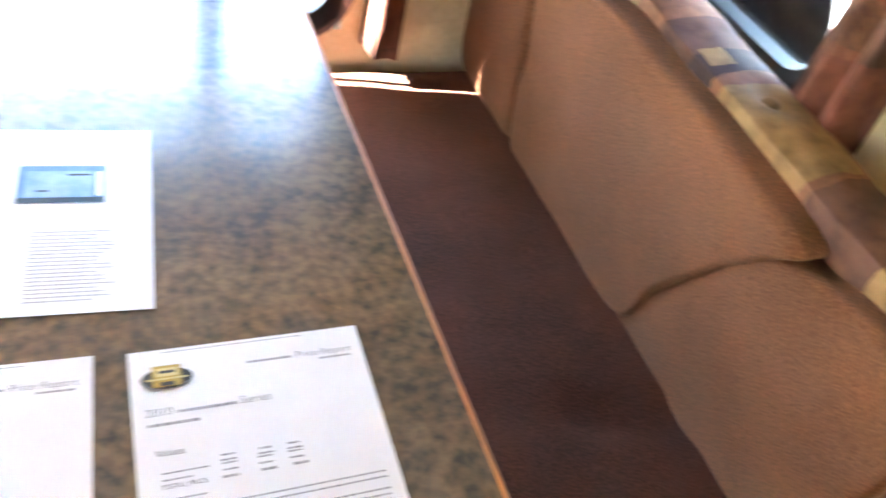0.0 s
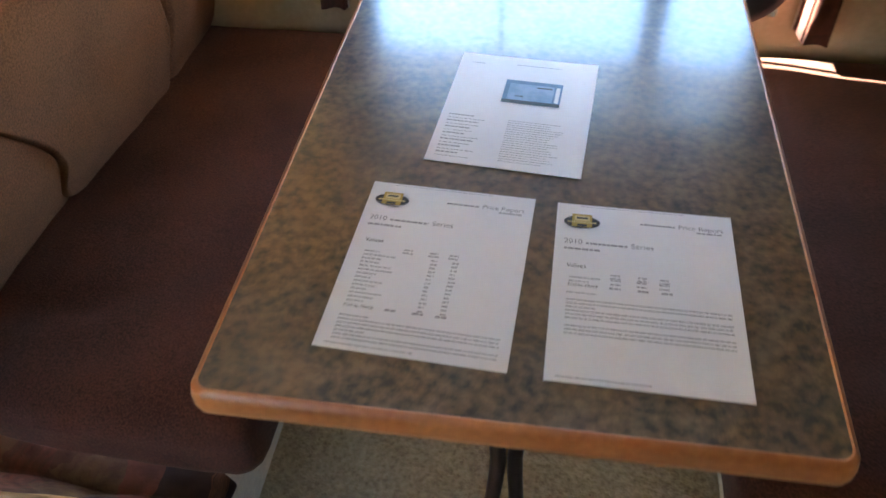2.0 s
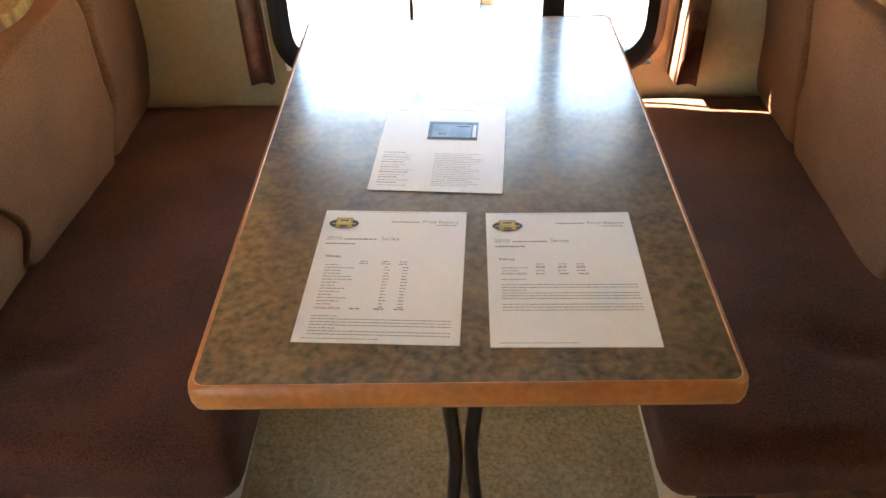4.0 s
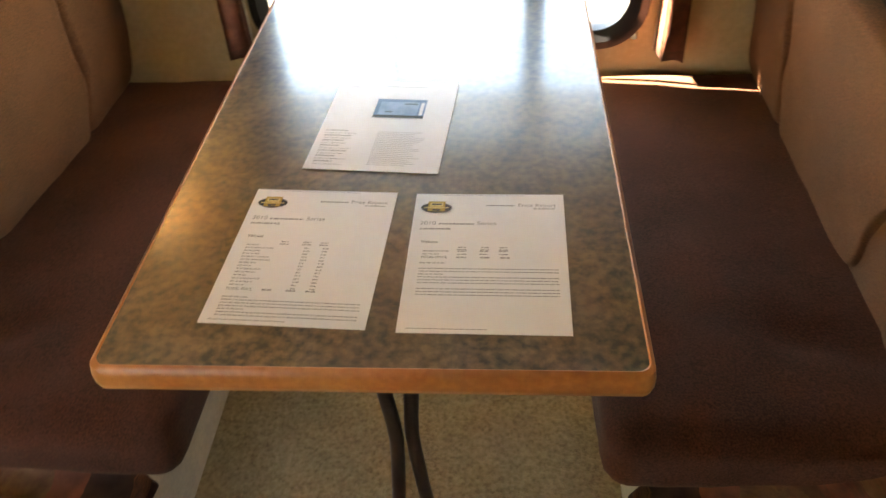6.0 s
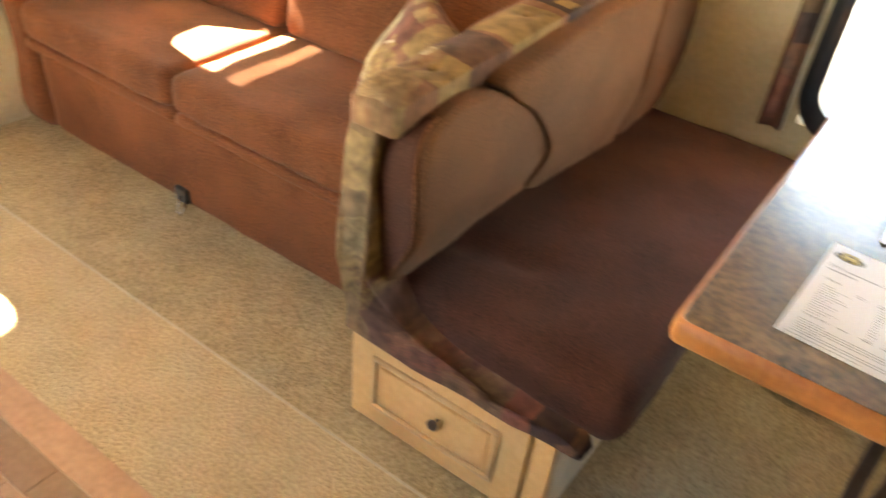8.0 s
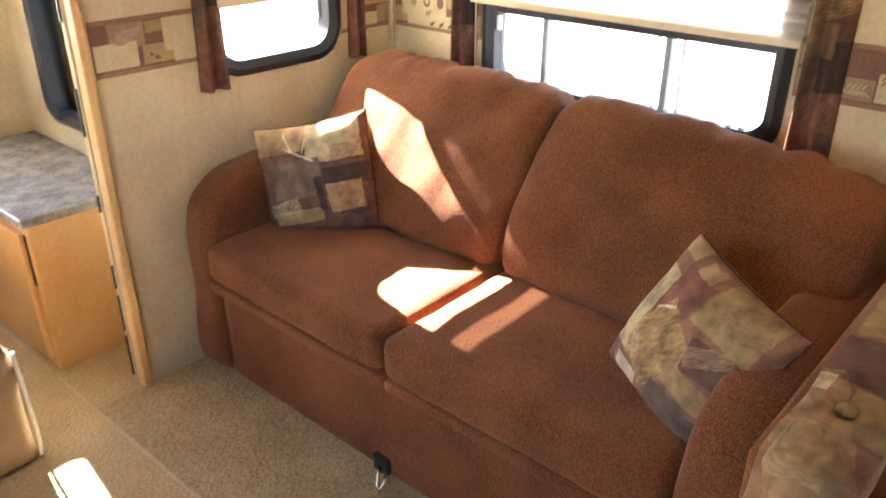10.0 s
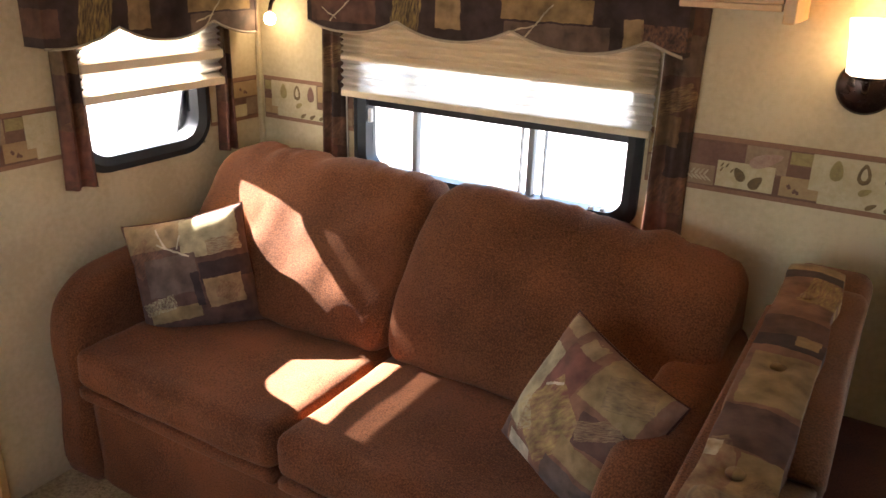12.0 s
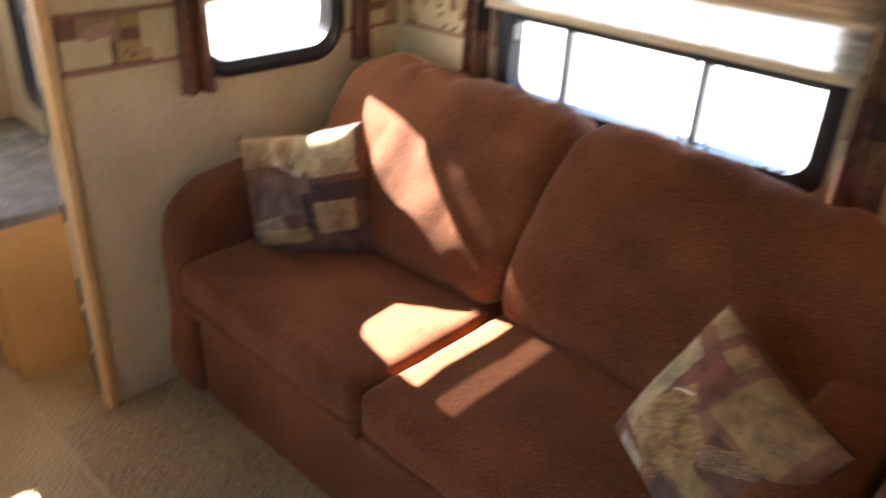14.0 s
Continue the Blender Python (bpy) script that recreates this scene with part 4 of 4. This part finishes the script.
# ---- sofa ----
def sofa():
    t = thing("sofa", "rust brown microfibre sofa bed with two seat cushions", "sofa", (-1.56, 0.75, 0))
    part("base", soft(-2.31, 0.385, 0.004, -0.84, 1.15, 0.315, 0.03, 0.0, 0.004, 20), M_BROWN, t, "", 0)
    for x0, x1, s in ((-2.302, -1.576, 1), (-1.572, -0.842, 2)):
        part("seat_cushion", soft(x0, 0.345, 0.352, x1, 0.98, 0.472, 0.034, 0.01, 0.006, 28, seed=s), M_BROWN, t, "", 0)
        part("seat_border", soft(x0 + 0.004, 0.35, 0.316, x1 - 0.004, 0.95, 0.356, 0.014, 0.002, 0.003, 18, seed=s + 4), M_BROWN, t, "", 0)
    prof = [(0.782, 0.474), (0.772, 0.55), (0.845, 0.7), (0.94, 0.82), (1.02, 0.9), (1.1, 0.915), (1.17, 0.87), (1.19, 0.75), (1.15, 0.6), (1.05, 0.49), (0.93, 0.462)]
    def tucked(mid, wide):
        def f(v):
            u = (v.x - mid) / wide
            k = max(0.0, (v.z - 0.5) / 0.42)
            w = noise.noise(Vector((v.x * 16 + v.z * 9, v.z * 4, mid))) * 0.012 * k * k + noise.noise(Vector((v.x * 34 - v.z * 12, v.z * 8, mid + 4))) * 0.006 * k
            fan = (v.x + 1.57) * 1.3 + (v.z - 0.95) * 0.8 * (1 if mid < -1.57 else -0.6)
            w -= 0.007 * k ** 3 * max(0.0, noise.noise(Vector((fan * 17, v.z * 2.5, mid * 3)))) ** 0.7
            droop = 0.055 * max(0.0, (v.x + 1.5) / 0.75) ** 1.2 * k
            return (mid + (v.x - mid) * (0.985 + 0.015 * min(1.0, k * 1.6)), v.y + w + 0.015 * u * u, v.z - 0.03 * k * abs(u) ** 5 + w - droop)
        return f
    part("back_cushion", loft("x", prof, -2.38, -1.572, 0.05, tucked(-1.975, 0.41), 0.01, 52, 10, 1.0), M_BROWN, t, "", 0)
    part("back_cushion", loft("x", prof, -1.576, -0.725, 0.05, tucked(-1.15, 0.42), 0.006, 52, 10, 5.0), M_BROWN, t, "", 0)
    arm = [(0.362, 0.01), (0.36, 0.3), (0.37, 0.5), (0.42, 0.6), (0.54, 0.65), (0.8, 0.665), (1.1, 0.665), (1.18, 0.6), (1.18, 0.3), (1.18, 0.01), (0.8, 0.002)]
    for x0, x1 in ((-2.442, -2.305), (-0.84, -0.7)):
        part("arm", loft("x", arm, x0, x1, 0.04, lambda v: (v.x + 0.03 * max(0.0, 0.5 - v.z) * (1 if v.x < -1.5 else -1), v.y + 0.05 * max(0.0, 0.45 - v.z), v.z), 0.004, 4, 6, x0), M_BROWN, t, "", 0)
    part("back_frame", bx(-2.3, 1.19, 0.05, -0.85, YW - 0.03, 0.78, 0.02), M_BROWN, t)
    lever = part("release_lever", bx(-1.638, 0.37, 0.022, -1.583, 0.392, 0.072, 0.005), M_BLACK, t, "black release latch")
    part("lever_loop", tube([(-1.61, 0.372, 0.045), (-1.6, 0.352, 0.032), (-1.588, 0.335, 0.014), (-1.576, 0.335, 0.01), (-1.574, 0.348, 0.02), (-1.588, 0.372, 0.036)], 0.0045, n=8), M_CHROME, lever, "small chrome loop", 0)


M_CHROME = material("chrome", (0.7, 0.7, 0.7), 0.2, (0.62, 0.62, 0.62), 20, 90, 0.02, metal=1.0)
sofa()


def pillow(label, o, ex, ez, size, seed, mat):
    """A square pillow: o its middle, ex and ez the ways of its two edges."""
    ex, ez = Vector(ex).normalized(), Vector(ez)
    ez = (ez - ex * ez.dot(ex)).normalized()
    ey = ez.cross(ex)
    m = Matrix.Translation(o) @ Matrix((ex, ey, ez)).transposed().to_4x4()
    t = thing("throw_pillow", label, "pillow", tuple(o), "throw pillows")
    t.matrix_basis = m
    WORLD_OF[t.name] = m
    h, n = size / 2, 30
    bm = bmesh.new()
    for face in (-1, 1):
        rows = []
        for i in range(n + 1):
            row = []
            for k in range(n + 1):
                a, b = math.sin(math.pi / 2 * (2 * i / n - 1)), math.sin(math.pi / 2 * (2 * k / n - 1))
                fat = max(0.0, (1 - a * a) * (1 - b * b)) ** 0.42
                x = h * a * (1.03 - 0.075 * (1 - b * b) * abs(a) ** 3)
                z = h * b * (1.03 - 0.075 * (1 - a * a) * abs(b) ** 3)
                q = Vector((x * 11 + seed, face * 3.0, z * 11))
                rim = 1 - max(abs(a), abs(b)) ** 6
                y = face * 0.09 * fat + rim * 0.011 * noise.noise(q) + rim * 0.005 * noise.noise(q * 2.7)
                row.append(bm.verts.new((x, y, z)))
            rows.append(row)
        for p, q in zip(rows, rows[1:]):
            for k in range(n):
                bm.faces.new((p[k], p[k + 1], q[k + 1], q[k]))
    bmesh.ops.remove_doubles(bm, verts=bm.verts, dist=1e-4)
    edge = []
    for i, (u0, v0, du, dv) in enumerate(((-1, -1, 1, 0), (1, -1, 0, 1), (1, 1, -1, 0), (-1, 1, 0, -1))):
        for k in range(16):
            a, b = u0 + du * k / 8, v0 + dv * k / 8
            edge.append(m @ Vector((h * a * (1.034 - 0.075 * (1 - b * b) * abs(a) ** 3), 0, h * b * (1.034 - 0.075 * (1 - a * a) * abs(b) ** 3))))
    bm.transform(m)
    part("cover", bm, mat, t, "", 0)
    part("piping", tube(edge + edge[:1], 0.0026, n=6), M_BROWN_SEAT, t, "", 0)


M_PIPING = material("pale_piping", (0.45, 0.36, 0.25), 0.8)
pillow("square patchwork leaf print pillow against the sofa arm", (-2.185, 0.7, 0.604), (0.75, 0.6, 0.2), (-0.12, 0.28, 0.93), 0.345, 2.0, M_PILLOW_ARM)
pillow("square patchwork leaf print pillow leaning on the sofa arm", (-0.925, 0.615, 0.596), (0.232, -0.126, -0.052), (0.178, 0.074, 0.285), 0.33, 8.0, M_PILLOW_LEAN)


# ---- window dressing ----
def drape(label, axis, a0, a1, z0, z1, face, into, folds=2, stand=0.034, deep=0.01):
    """A short side curtain with folds; its inner edge shows the pale lining."""
    c = (a0 + a1) / 2
    t = thing("curtain_panel", label, "curtain", (c, face, z0) if axis == "x" else (face, c, z0), "side curtains")
    def f(u, v):
        a = a0 + (a1 - a0) * (u * (1 - 0.12 * math.sin(v * math.pi)) + 0.06 * math.sin(v * math.pi))
        hem = min(1.0, u / 0.1, (1 - u) / 0.1)
        d = face - into * (0.004 + hem * (stand + deep * math.sin(u * folds * 2 * math.pi) + 0.004 * math.sin(v * 5 + u * 3)))
        z = z0 + (z1 - z0) * v + 0.008 * math.sin(u * 4)
        return Vector((a, d, z) if axis == "x" else (d, a, z))
    part("cloth", sheet(f, 30, 14, 0.004), M_DRAPE[axis], t, "", 0)
    def edge(v, u):
        p = f(u, v)
        q = Vector((0, -into * 0.006, 0)) if axis == "x" else Vector((-into * 0.006, 0, 0))
        return p + q
    part("lining_edge", tube([edge(k / 12, EDGE[label.endswith("edge")]) for k in range(13)], 0.0028, n=6), M_LINING, t, "", 0)
    return t


EDGE = {True: 1.0, False: 0.0}
M_LINING = material("pale_lining", (0.75, 0.68, 0.55), 0.8)
drape("patchwork brown side curtain with pale lining edge", "y", 0.495, 0.59, 0.862, 1.5, XW, -1)
drape("narrow patchwork side curtain with pale lining edge", "y", 1.07, 1.135, 0.868, 1.5, XW, -1)
drape("narrow patchwork side curtain beside the sofa window, pale edge", "x", -2.14, -2.055, 0.76, 1.5, YW, 1)
drape("patchwork brown side curtain beside the sofa window", "x", -1.045, -0.935, 0.74, 1.5, YW, 1)
drape("brown side curtain beside the dinette window, pale edge", "x", -0.225, -0.16, 0.5, 1.5, YW, 1, 1)
drape("brown patchwork side curtain beside the end window", "y", 0.43, 0.55, 0.81, 1.5, XE, 1, 2, 0.05, 0.012)
drape("brown side curtain by the dinette window with pale lining", "x", 0.872, 0.94, 0.5, 1.5, YW, 1, 1, 0.081, 0.004)


def valance(label, axis, a0, a1, z1, face, into, swag, first, base):
    c = (a0 + a1) / 2
    t = thing("valance", label, "valance", (c, face, base) if axis == "x" else (face, c, base), "window valances")
    def low(u):
        w = ((u - first) / swag) % 1.0
        return base - 0.004 + 0.044 * abs(2 * w - 1) ** 2.1
    def f(u, v):
        a = a0 + (a1 - a0) * u
        d = face - into * (0.085 + 0.01 * v + 0.004 * math.sin(u * 23))
        return Vector((a, d, low(u) + (z1 - low(u)) * v) if axis == "x" else (d, a, low(u) + (z1 - low(u)) * v))
    part("cloth", sheet(f, 90, 6, 0.01), M_VALANCE[axis], t, "", 40)
    part("piping", tube([f(k / 90, 0) for k in range(91)], 0.004, n=6), M_PIPING, t, "", 0)
    for e in (0.0, 1.0):
        def g(u, v):
            p = f(e, v)
            q = face - into * (0.002 + 0.085 * u)
            return Vector((p.x, q, p.z) if axis == "x" else (q, p.y, p.z))
        part("return", sheet(g, 4, 6, 0.006), M_VALANCE[axis], t, "", 40)


valance("dark patchwork valance with a scalloped piped edge", "x", -2.15, -0.975, 1.62, YW, 1, 0.32, 0.285, 1.282)
valance("dark patchwork valance over the end wall window", "y", 0.44, 1.19, 1.62, XW, -1, 0.46, 0.3, 1.258)


def shade(label, axis, a0, a1, face, into, zs, cloth):
    """A day and night pleated shade: zs are bottom, rail top, sheer top, mid rail top and head."""
    zb, zr, zt, zm, zh = zs
    c = (a0 + a1) / 2
    t = thing("pleated_shade", label, "window shade", (c, face, zb) if axis == "x" else (face, c, zb), "window shades")
    d = face - into * 0.03
    def slab(za, zc, mat, name, lab):
        deep = 0.011 if axis == "x" else 0.019
        p, q = d - deep, d + deep
        part(name, bx(*((a0, p, za, a1, q, zc) if axis == "x" else (p, a0, za, q, a1, zc)), 0.004), mat, t, lab)
    slab(zb, zr, M_SHADE, "bottom_rail", "tan bottom rail")
    slab(zt, zm, M_SHADE, "middle_rail", "tan middle rail")
    def pleats(za, zc, mat, name, pitch):
        n = max(2, int((zc - za) / pitch) * 2)
        def f(u, v):
            k = round(v * n)
            dd = d + (0.009 if k % 2 else -0.009) * into
            a = a0 + (a1 - a0) * u
            return Vector((a, dd, za + (zc - za) * v) if axis == "x" else (dd, a, za + (zc - za) * v))
        part(name, sheet(f, 2, n, 0.0008), mat, t)
    pleats(zr + 0.001, zt - 0.001, M_SHEER, "sheer", 0.02)
    pleats(zm + 0.001, zh, cloth, "pleats", 0.018)
    part("head_rail", bx(*((a0, d - 0.014, zh, a1, d + 0.014, zh + 0.03) if axis == "x" else (d - 0.014, a0, zh, d + 0.014, a1, zh + 0.03)), 0.003), M_SHADE, t)


shade("half-lowered pleated day and night shade behind the sofa", "x", -2.06, -1.045, YW, 1, (1.072, 1.092, 1.187, 1.2, 1.44), M_PLEAT)
shade("half-lowered pleated day and night shade on the end wall", "y", 0.56, 1.075, XW, -1, (1.094, 1.118, 1.177, 1.205, 1.44), M_SHEER_DENSE)
shade("half-lowered pleated day and night shade over the dinette", "x", -0.15, 0.862, YW, 1, (1.1, 1.12, 1.15, 1.165, 1.33), M_SHEER_DINETTE)


# ---- lamps and overhead cabinets ----
def sconce(label, x, y, z, lit):
    t = thing("wall_sconce", label, "lamp", (x, y, z), "wall lamps")
    plate = lathe([(0.001, 0), (0.063, 0.0), (0.065, 0.006), (0.058, 0.014), (0.036, 0.022), (0.001, 0.026)], (0, 0, 0), n=32)
    plate.transform(pose(x, y, z, 90, 0, 0))
    part("backplate", plate, M_BRONZE_DARK, t, "round dark bronze backplate", 0)
    part("arm", tube([(x, y - 0.02, z), (x, y - 0.045, z - 0.006), (x, y - 0.062, z + 0.005), (x, y - 0.065, z + 0.03)], 0.009, n=10), M_BRONZE_DARK, t, "", 0)
    part("cup", lathe([(0.001, 0.02), (0.03, 0.022), (0.034, 0.034), (0.03, 0.04)], (x, y - 0.065, z), n=24), M_BRONZE_DARK, t, "", 0)
    part("shade", lathe([(0.036, 0.03), (0.045, 0.036), (0.048, 0.07), (0.051, 0.11), (0.058, 0.15), (0.055, 0.151), (0.046, 0.1), (0.04, 0.04)], (x, y - 0.065, z), n=28), M_BULB, t, "glowing frosted glass shade", 0)


M_BRONZE_DARK = material("dark_bronze", (0.04, 0.02, 0.016), 0.25, (0.025, 0.013, 0.01), 12, 150, 0.03, metal=0.5)
sconce("lit bronze wall sconce with a frosted glass shade", -0.57, YW, 1.255, True)
t = thing("reading_lamp", "small lit bronze reading lamp in the wall corner", "lamp", (-2.32, YW, 1.33), "wall lamps")
part("stem", tube([(-2.34, YW - 0.002, 1.36), (-2.335, YW - 0.03, 1.36), (-2.325, YW - 0.06, 1.345), (-2.318, YW - 0.075, 1.32)], 0.007, n=8), M_BRONZE_DARK, t, "", 0)
part("bulb", lathe([(0.002, -0.022), (0.014, -0.018), (0.019, -0.004), (0.015, 0.01), (0.008, 0.016)], (-2.316, YW - 0.078, 1.3), n=16), M_BULB_HOT, t, "glowing bulb", 0)


def overhead(label, x0, x1, y0, z0):
    t = thing("overhead_cabinet", label, "cabinet", ((x0 + x1) / 2, YW, z0), "overhead cabinets")
    part("body", bx(x0, y0, z0, x1, YW - 0.003, ZS - 0.004, 0.004), M_MAPLE, t)
    part("door", bx(x0 + 0.01, y0 - 0.018, z0 + 0.02, x1 - 0.01, y0, ZS - 0.03, 0.005), M_MAPLE, t)
    part("light_rail", bx(x0, y0 - 0.004, z0 - 0.014, x1, y0 + 0.016, z0, 0.003), M_MAPLE, t)


overhead("maple overhead cabinet above the end of the sofa window", -0.97, -0.75, 1.09, 1.43)
overhead("maple overhead cabinet above the dinette", -0.715, XE - 0.006, 1.09, 1.47)
t = thing("cabinet_bracket", "small maple bracket under the overhead cabinet", "bracket", (-0.73, 1.1, 1.4))
part("plate", bx(-0.745, 1.075, 1.392, -0.72, YW - 0.004, 1.47, 0.003), M_MAPLE, t)

# ---- cabinet and chair at the rear ----
t = thing("corner_cabinet", "maple corner cabinet with a grey laminate top", "cabinet", (-3.1, 0.2, 0))
part("body", bx(-3.5, 0.035, 0, -2.72, YB - 0.004, 0.505, 0.004), M_MAPLE, t)
part("top", bx(-3.53, 0.012, 0.505, -2.7, YB - 0.004, 0.535, 0.006), M_LAM_GREY, t, "grey speckled laminate top")
part("door", bx(-3.3, 0.018, 0.03, -2.76, 0.035, 0.47, 0.005), M_MAPLE, t)
part("door_gap", bx(-2.752, 0.03, 0.3, -2.744, 0.0345, 0.47), M_BLACK, t)
t = thing("armchair", "cream upholstered armchair with a skirted base", "chair", (-2.75, -0.5, 0))
part("base", soft(-3.1, -0.85, 0.0, -2.345, -0.19, 0.36, 0.03, 0.0, 0.004, 14), M_CREAM, t, "", 0)
for y in (-0.34, -0.86):
    part("arm", loft("y", [(-3.1, 0.3), (-2.5, 0.3), (-2.46, 0.36), (-2.46, 0.46), (-2.5, 0.52), (-2.7, 0.55), (-3.1, 0.56)], y, y + 0.16, 0.05, None, 0.004, 4), M_CREAM, t, "", 0)
part("seat", soft(-3.0, -0.7, 0.345, -2.36, -0.335, 0.42, 0.04, 0.01, 0.003, 14), M_CREAM, t, "", 0)
part("backrest", soft(-3.25, -0.82, 0.3, -3.02, -0.22, 0.8, 0.06, 0.02, 0.004, 14), M_CREAM, t, "", 0)
# Pale tube draws the bright wavy highlight along the skirt's edge.
part("welt", tube([(-2.346, -0.188, 0.02), (-2.343, -0.186, 0.12), (-2.348, -0.189, 0.24), (-2.352, -0.192, 0.345)], 0.006, n=6), M_LINING, t, "", 0)

# ---- outside ----
def trailer(label, x, y, rz):
    t = thing("parked_trailer", label, "trailer", (x, y, -0.8), "parked trailers", rz=rz)
    m = pose(x, y, -0.8, 0, 0, rz)
    def Q(name, bm, mat, lab="", parent=None, smooth=None):
        bm.transform(m)
        return part(name, bm, mat, parent or t, lab, smooth)
    Q("body", bx(-3.5, -1.2, 0.5, 3.5, 1.2, 3.1, 0.15), M_WHITE)
    for wx in (-2.4, -0.6, 1.6):
        Q("window", bx(wx, -1.215, 1.6, wx + 0.9, -1.19, 2.2, 0.01), M_BLACK)
    Q("stripe", bx(-3.3, -1.21, 1.1, 3.3, -1.195, 1.3), M_BORD_C)
    for wx in (-0.5, 0.5):
        w = lathe([(0.05, -0.1), (0.34, -0.1), (0.36, 0), (0.34, 0.1), (0.05, 0.1)], (0, 0, 0), n=20)
        w.transform(pose(wx, -1.0, 0.36, 90, 0, 0))
        Q("wheel", w, M_BLACK, "", None, 40)


# Lidded boxes, added as stand-ins for unidentified dark shapes on the lot.
def crate(label, x, y, rz, w, d, h, mat):
    t = thing("lot_shape_box", label, "crate", (x, y, -0.8), "crates on the lot", rz=rz)
    m = pose(x, y, -0.8, 0, 0, rz)
    def Q(name, bm, mt):
        bm.transform(m)
        part(name, bm, mt, t)
    Q("body", bx(-w / 2, -d / 2, 0, w / 2, d / 2, h * 0.86, 0.012), mat)
    Q("lid", bx(-w / 2 - 0.012, -d / 2 - 0.012, h * 0.86, w / 2 + 0.012, d / 2 + 0.012, h, 0.01), mat)
    for k in (-0.3, 0.3):
        Q("rib", bx(k * w - 0.012, -d / 2 - 0.01, 0.01, k * w + 0.012, -d / 2, h * 0.84, 0.004), mat)


crate("grey lidded box standing in for an unidentified shape on the lot", 0.37, 4.95, 8, 0.22, 0.3, 0.22, M_LAM_GREY)
crate("brown lidded box standing in for an unidentified shape on the lot", 0.56, 5.0, -4, 0.1, 0.22, 0.17, M_DARK_BROWN)
crate("low grey lidded box standing in for an unidentified shape on the lot", 1.2, 4.75, 3, 0.3, 0.25, 0.08, M_LAM_GREY)
trailer("white parked travel trailer with a rust stripe on gravel", 1.5, 11, 4)
trailer("white parked travel trailer with dark windows on gravel", -9.5, 12, -6)

# ---- oak planks ----
def planks():
    w, y = 0.082, -0.347
    meshes = {}
    r = random.Random(5)
    fl = bpy.data.objects["floor"]
    row = 0
    while y - w > YN and row < 20:
        x = XR + 0.01 + r.uniform(-0.8, -0.1)
        while x < XF - 0.02:
            n = r.choice((0.6, 0.9, 1.2))
            a, b = max(x, XR + 0.01), min(x + n, XF - 0.01)
            if b - a > 0.05:
                key = round(b - a, 3)
                if key not in meshes:
                    bm = bx(0, 0, 0, b - a - 0.0016, w - 0.0016, 0.004, 0.0008, seg=1)
                    me = bpy.data.meshes.new("plank")
                    bm.to_mesh(me), bm.free()
                    me.materials.append(M_PLANK)
                    meshes[key] = me
                ob = new("plank", meshes[key])
                ob.location = (a, y - w, 0.0005)
                ob.parent = fl
            x += n
        y -= w
        row += 1


planks()
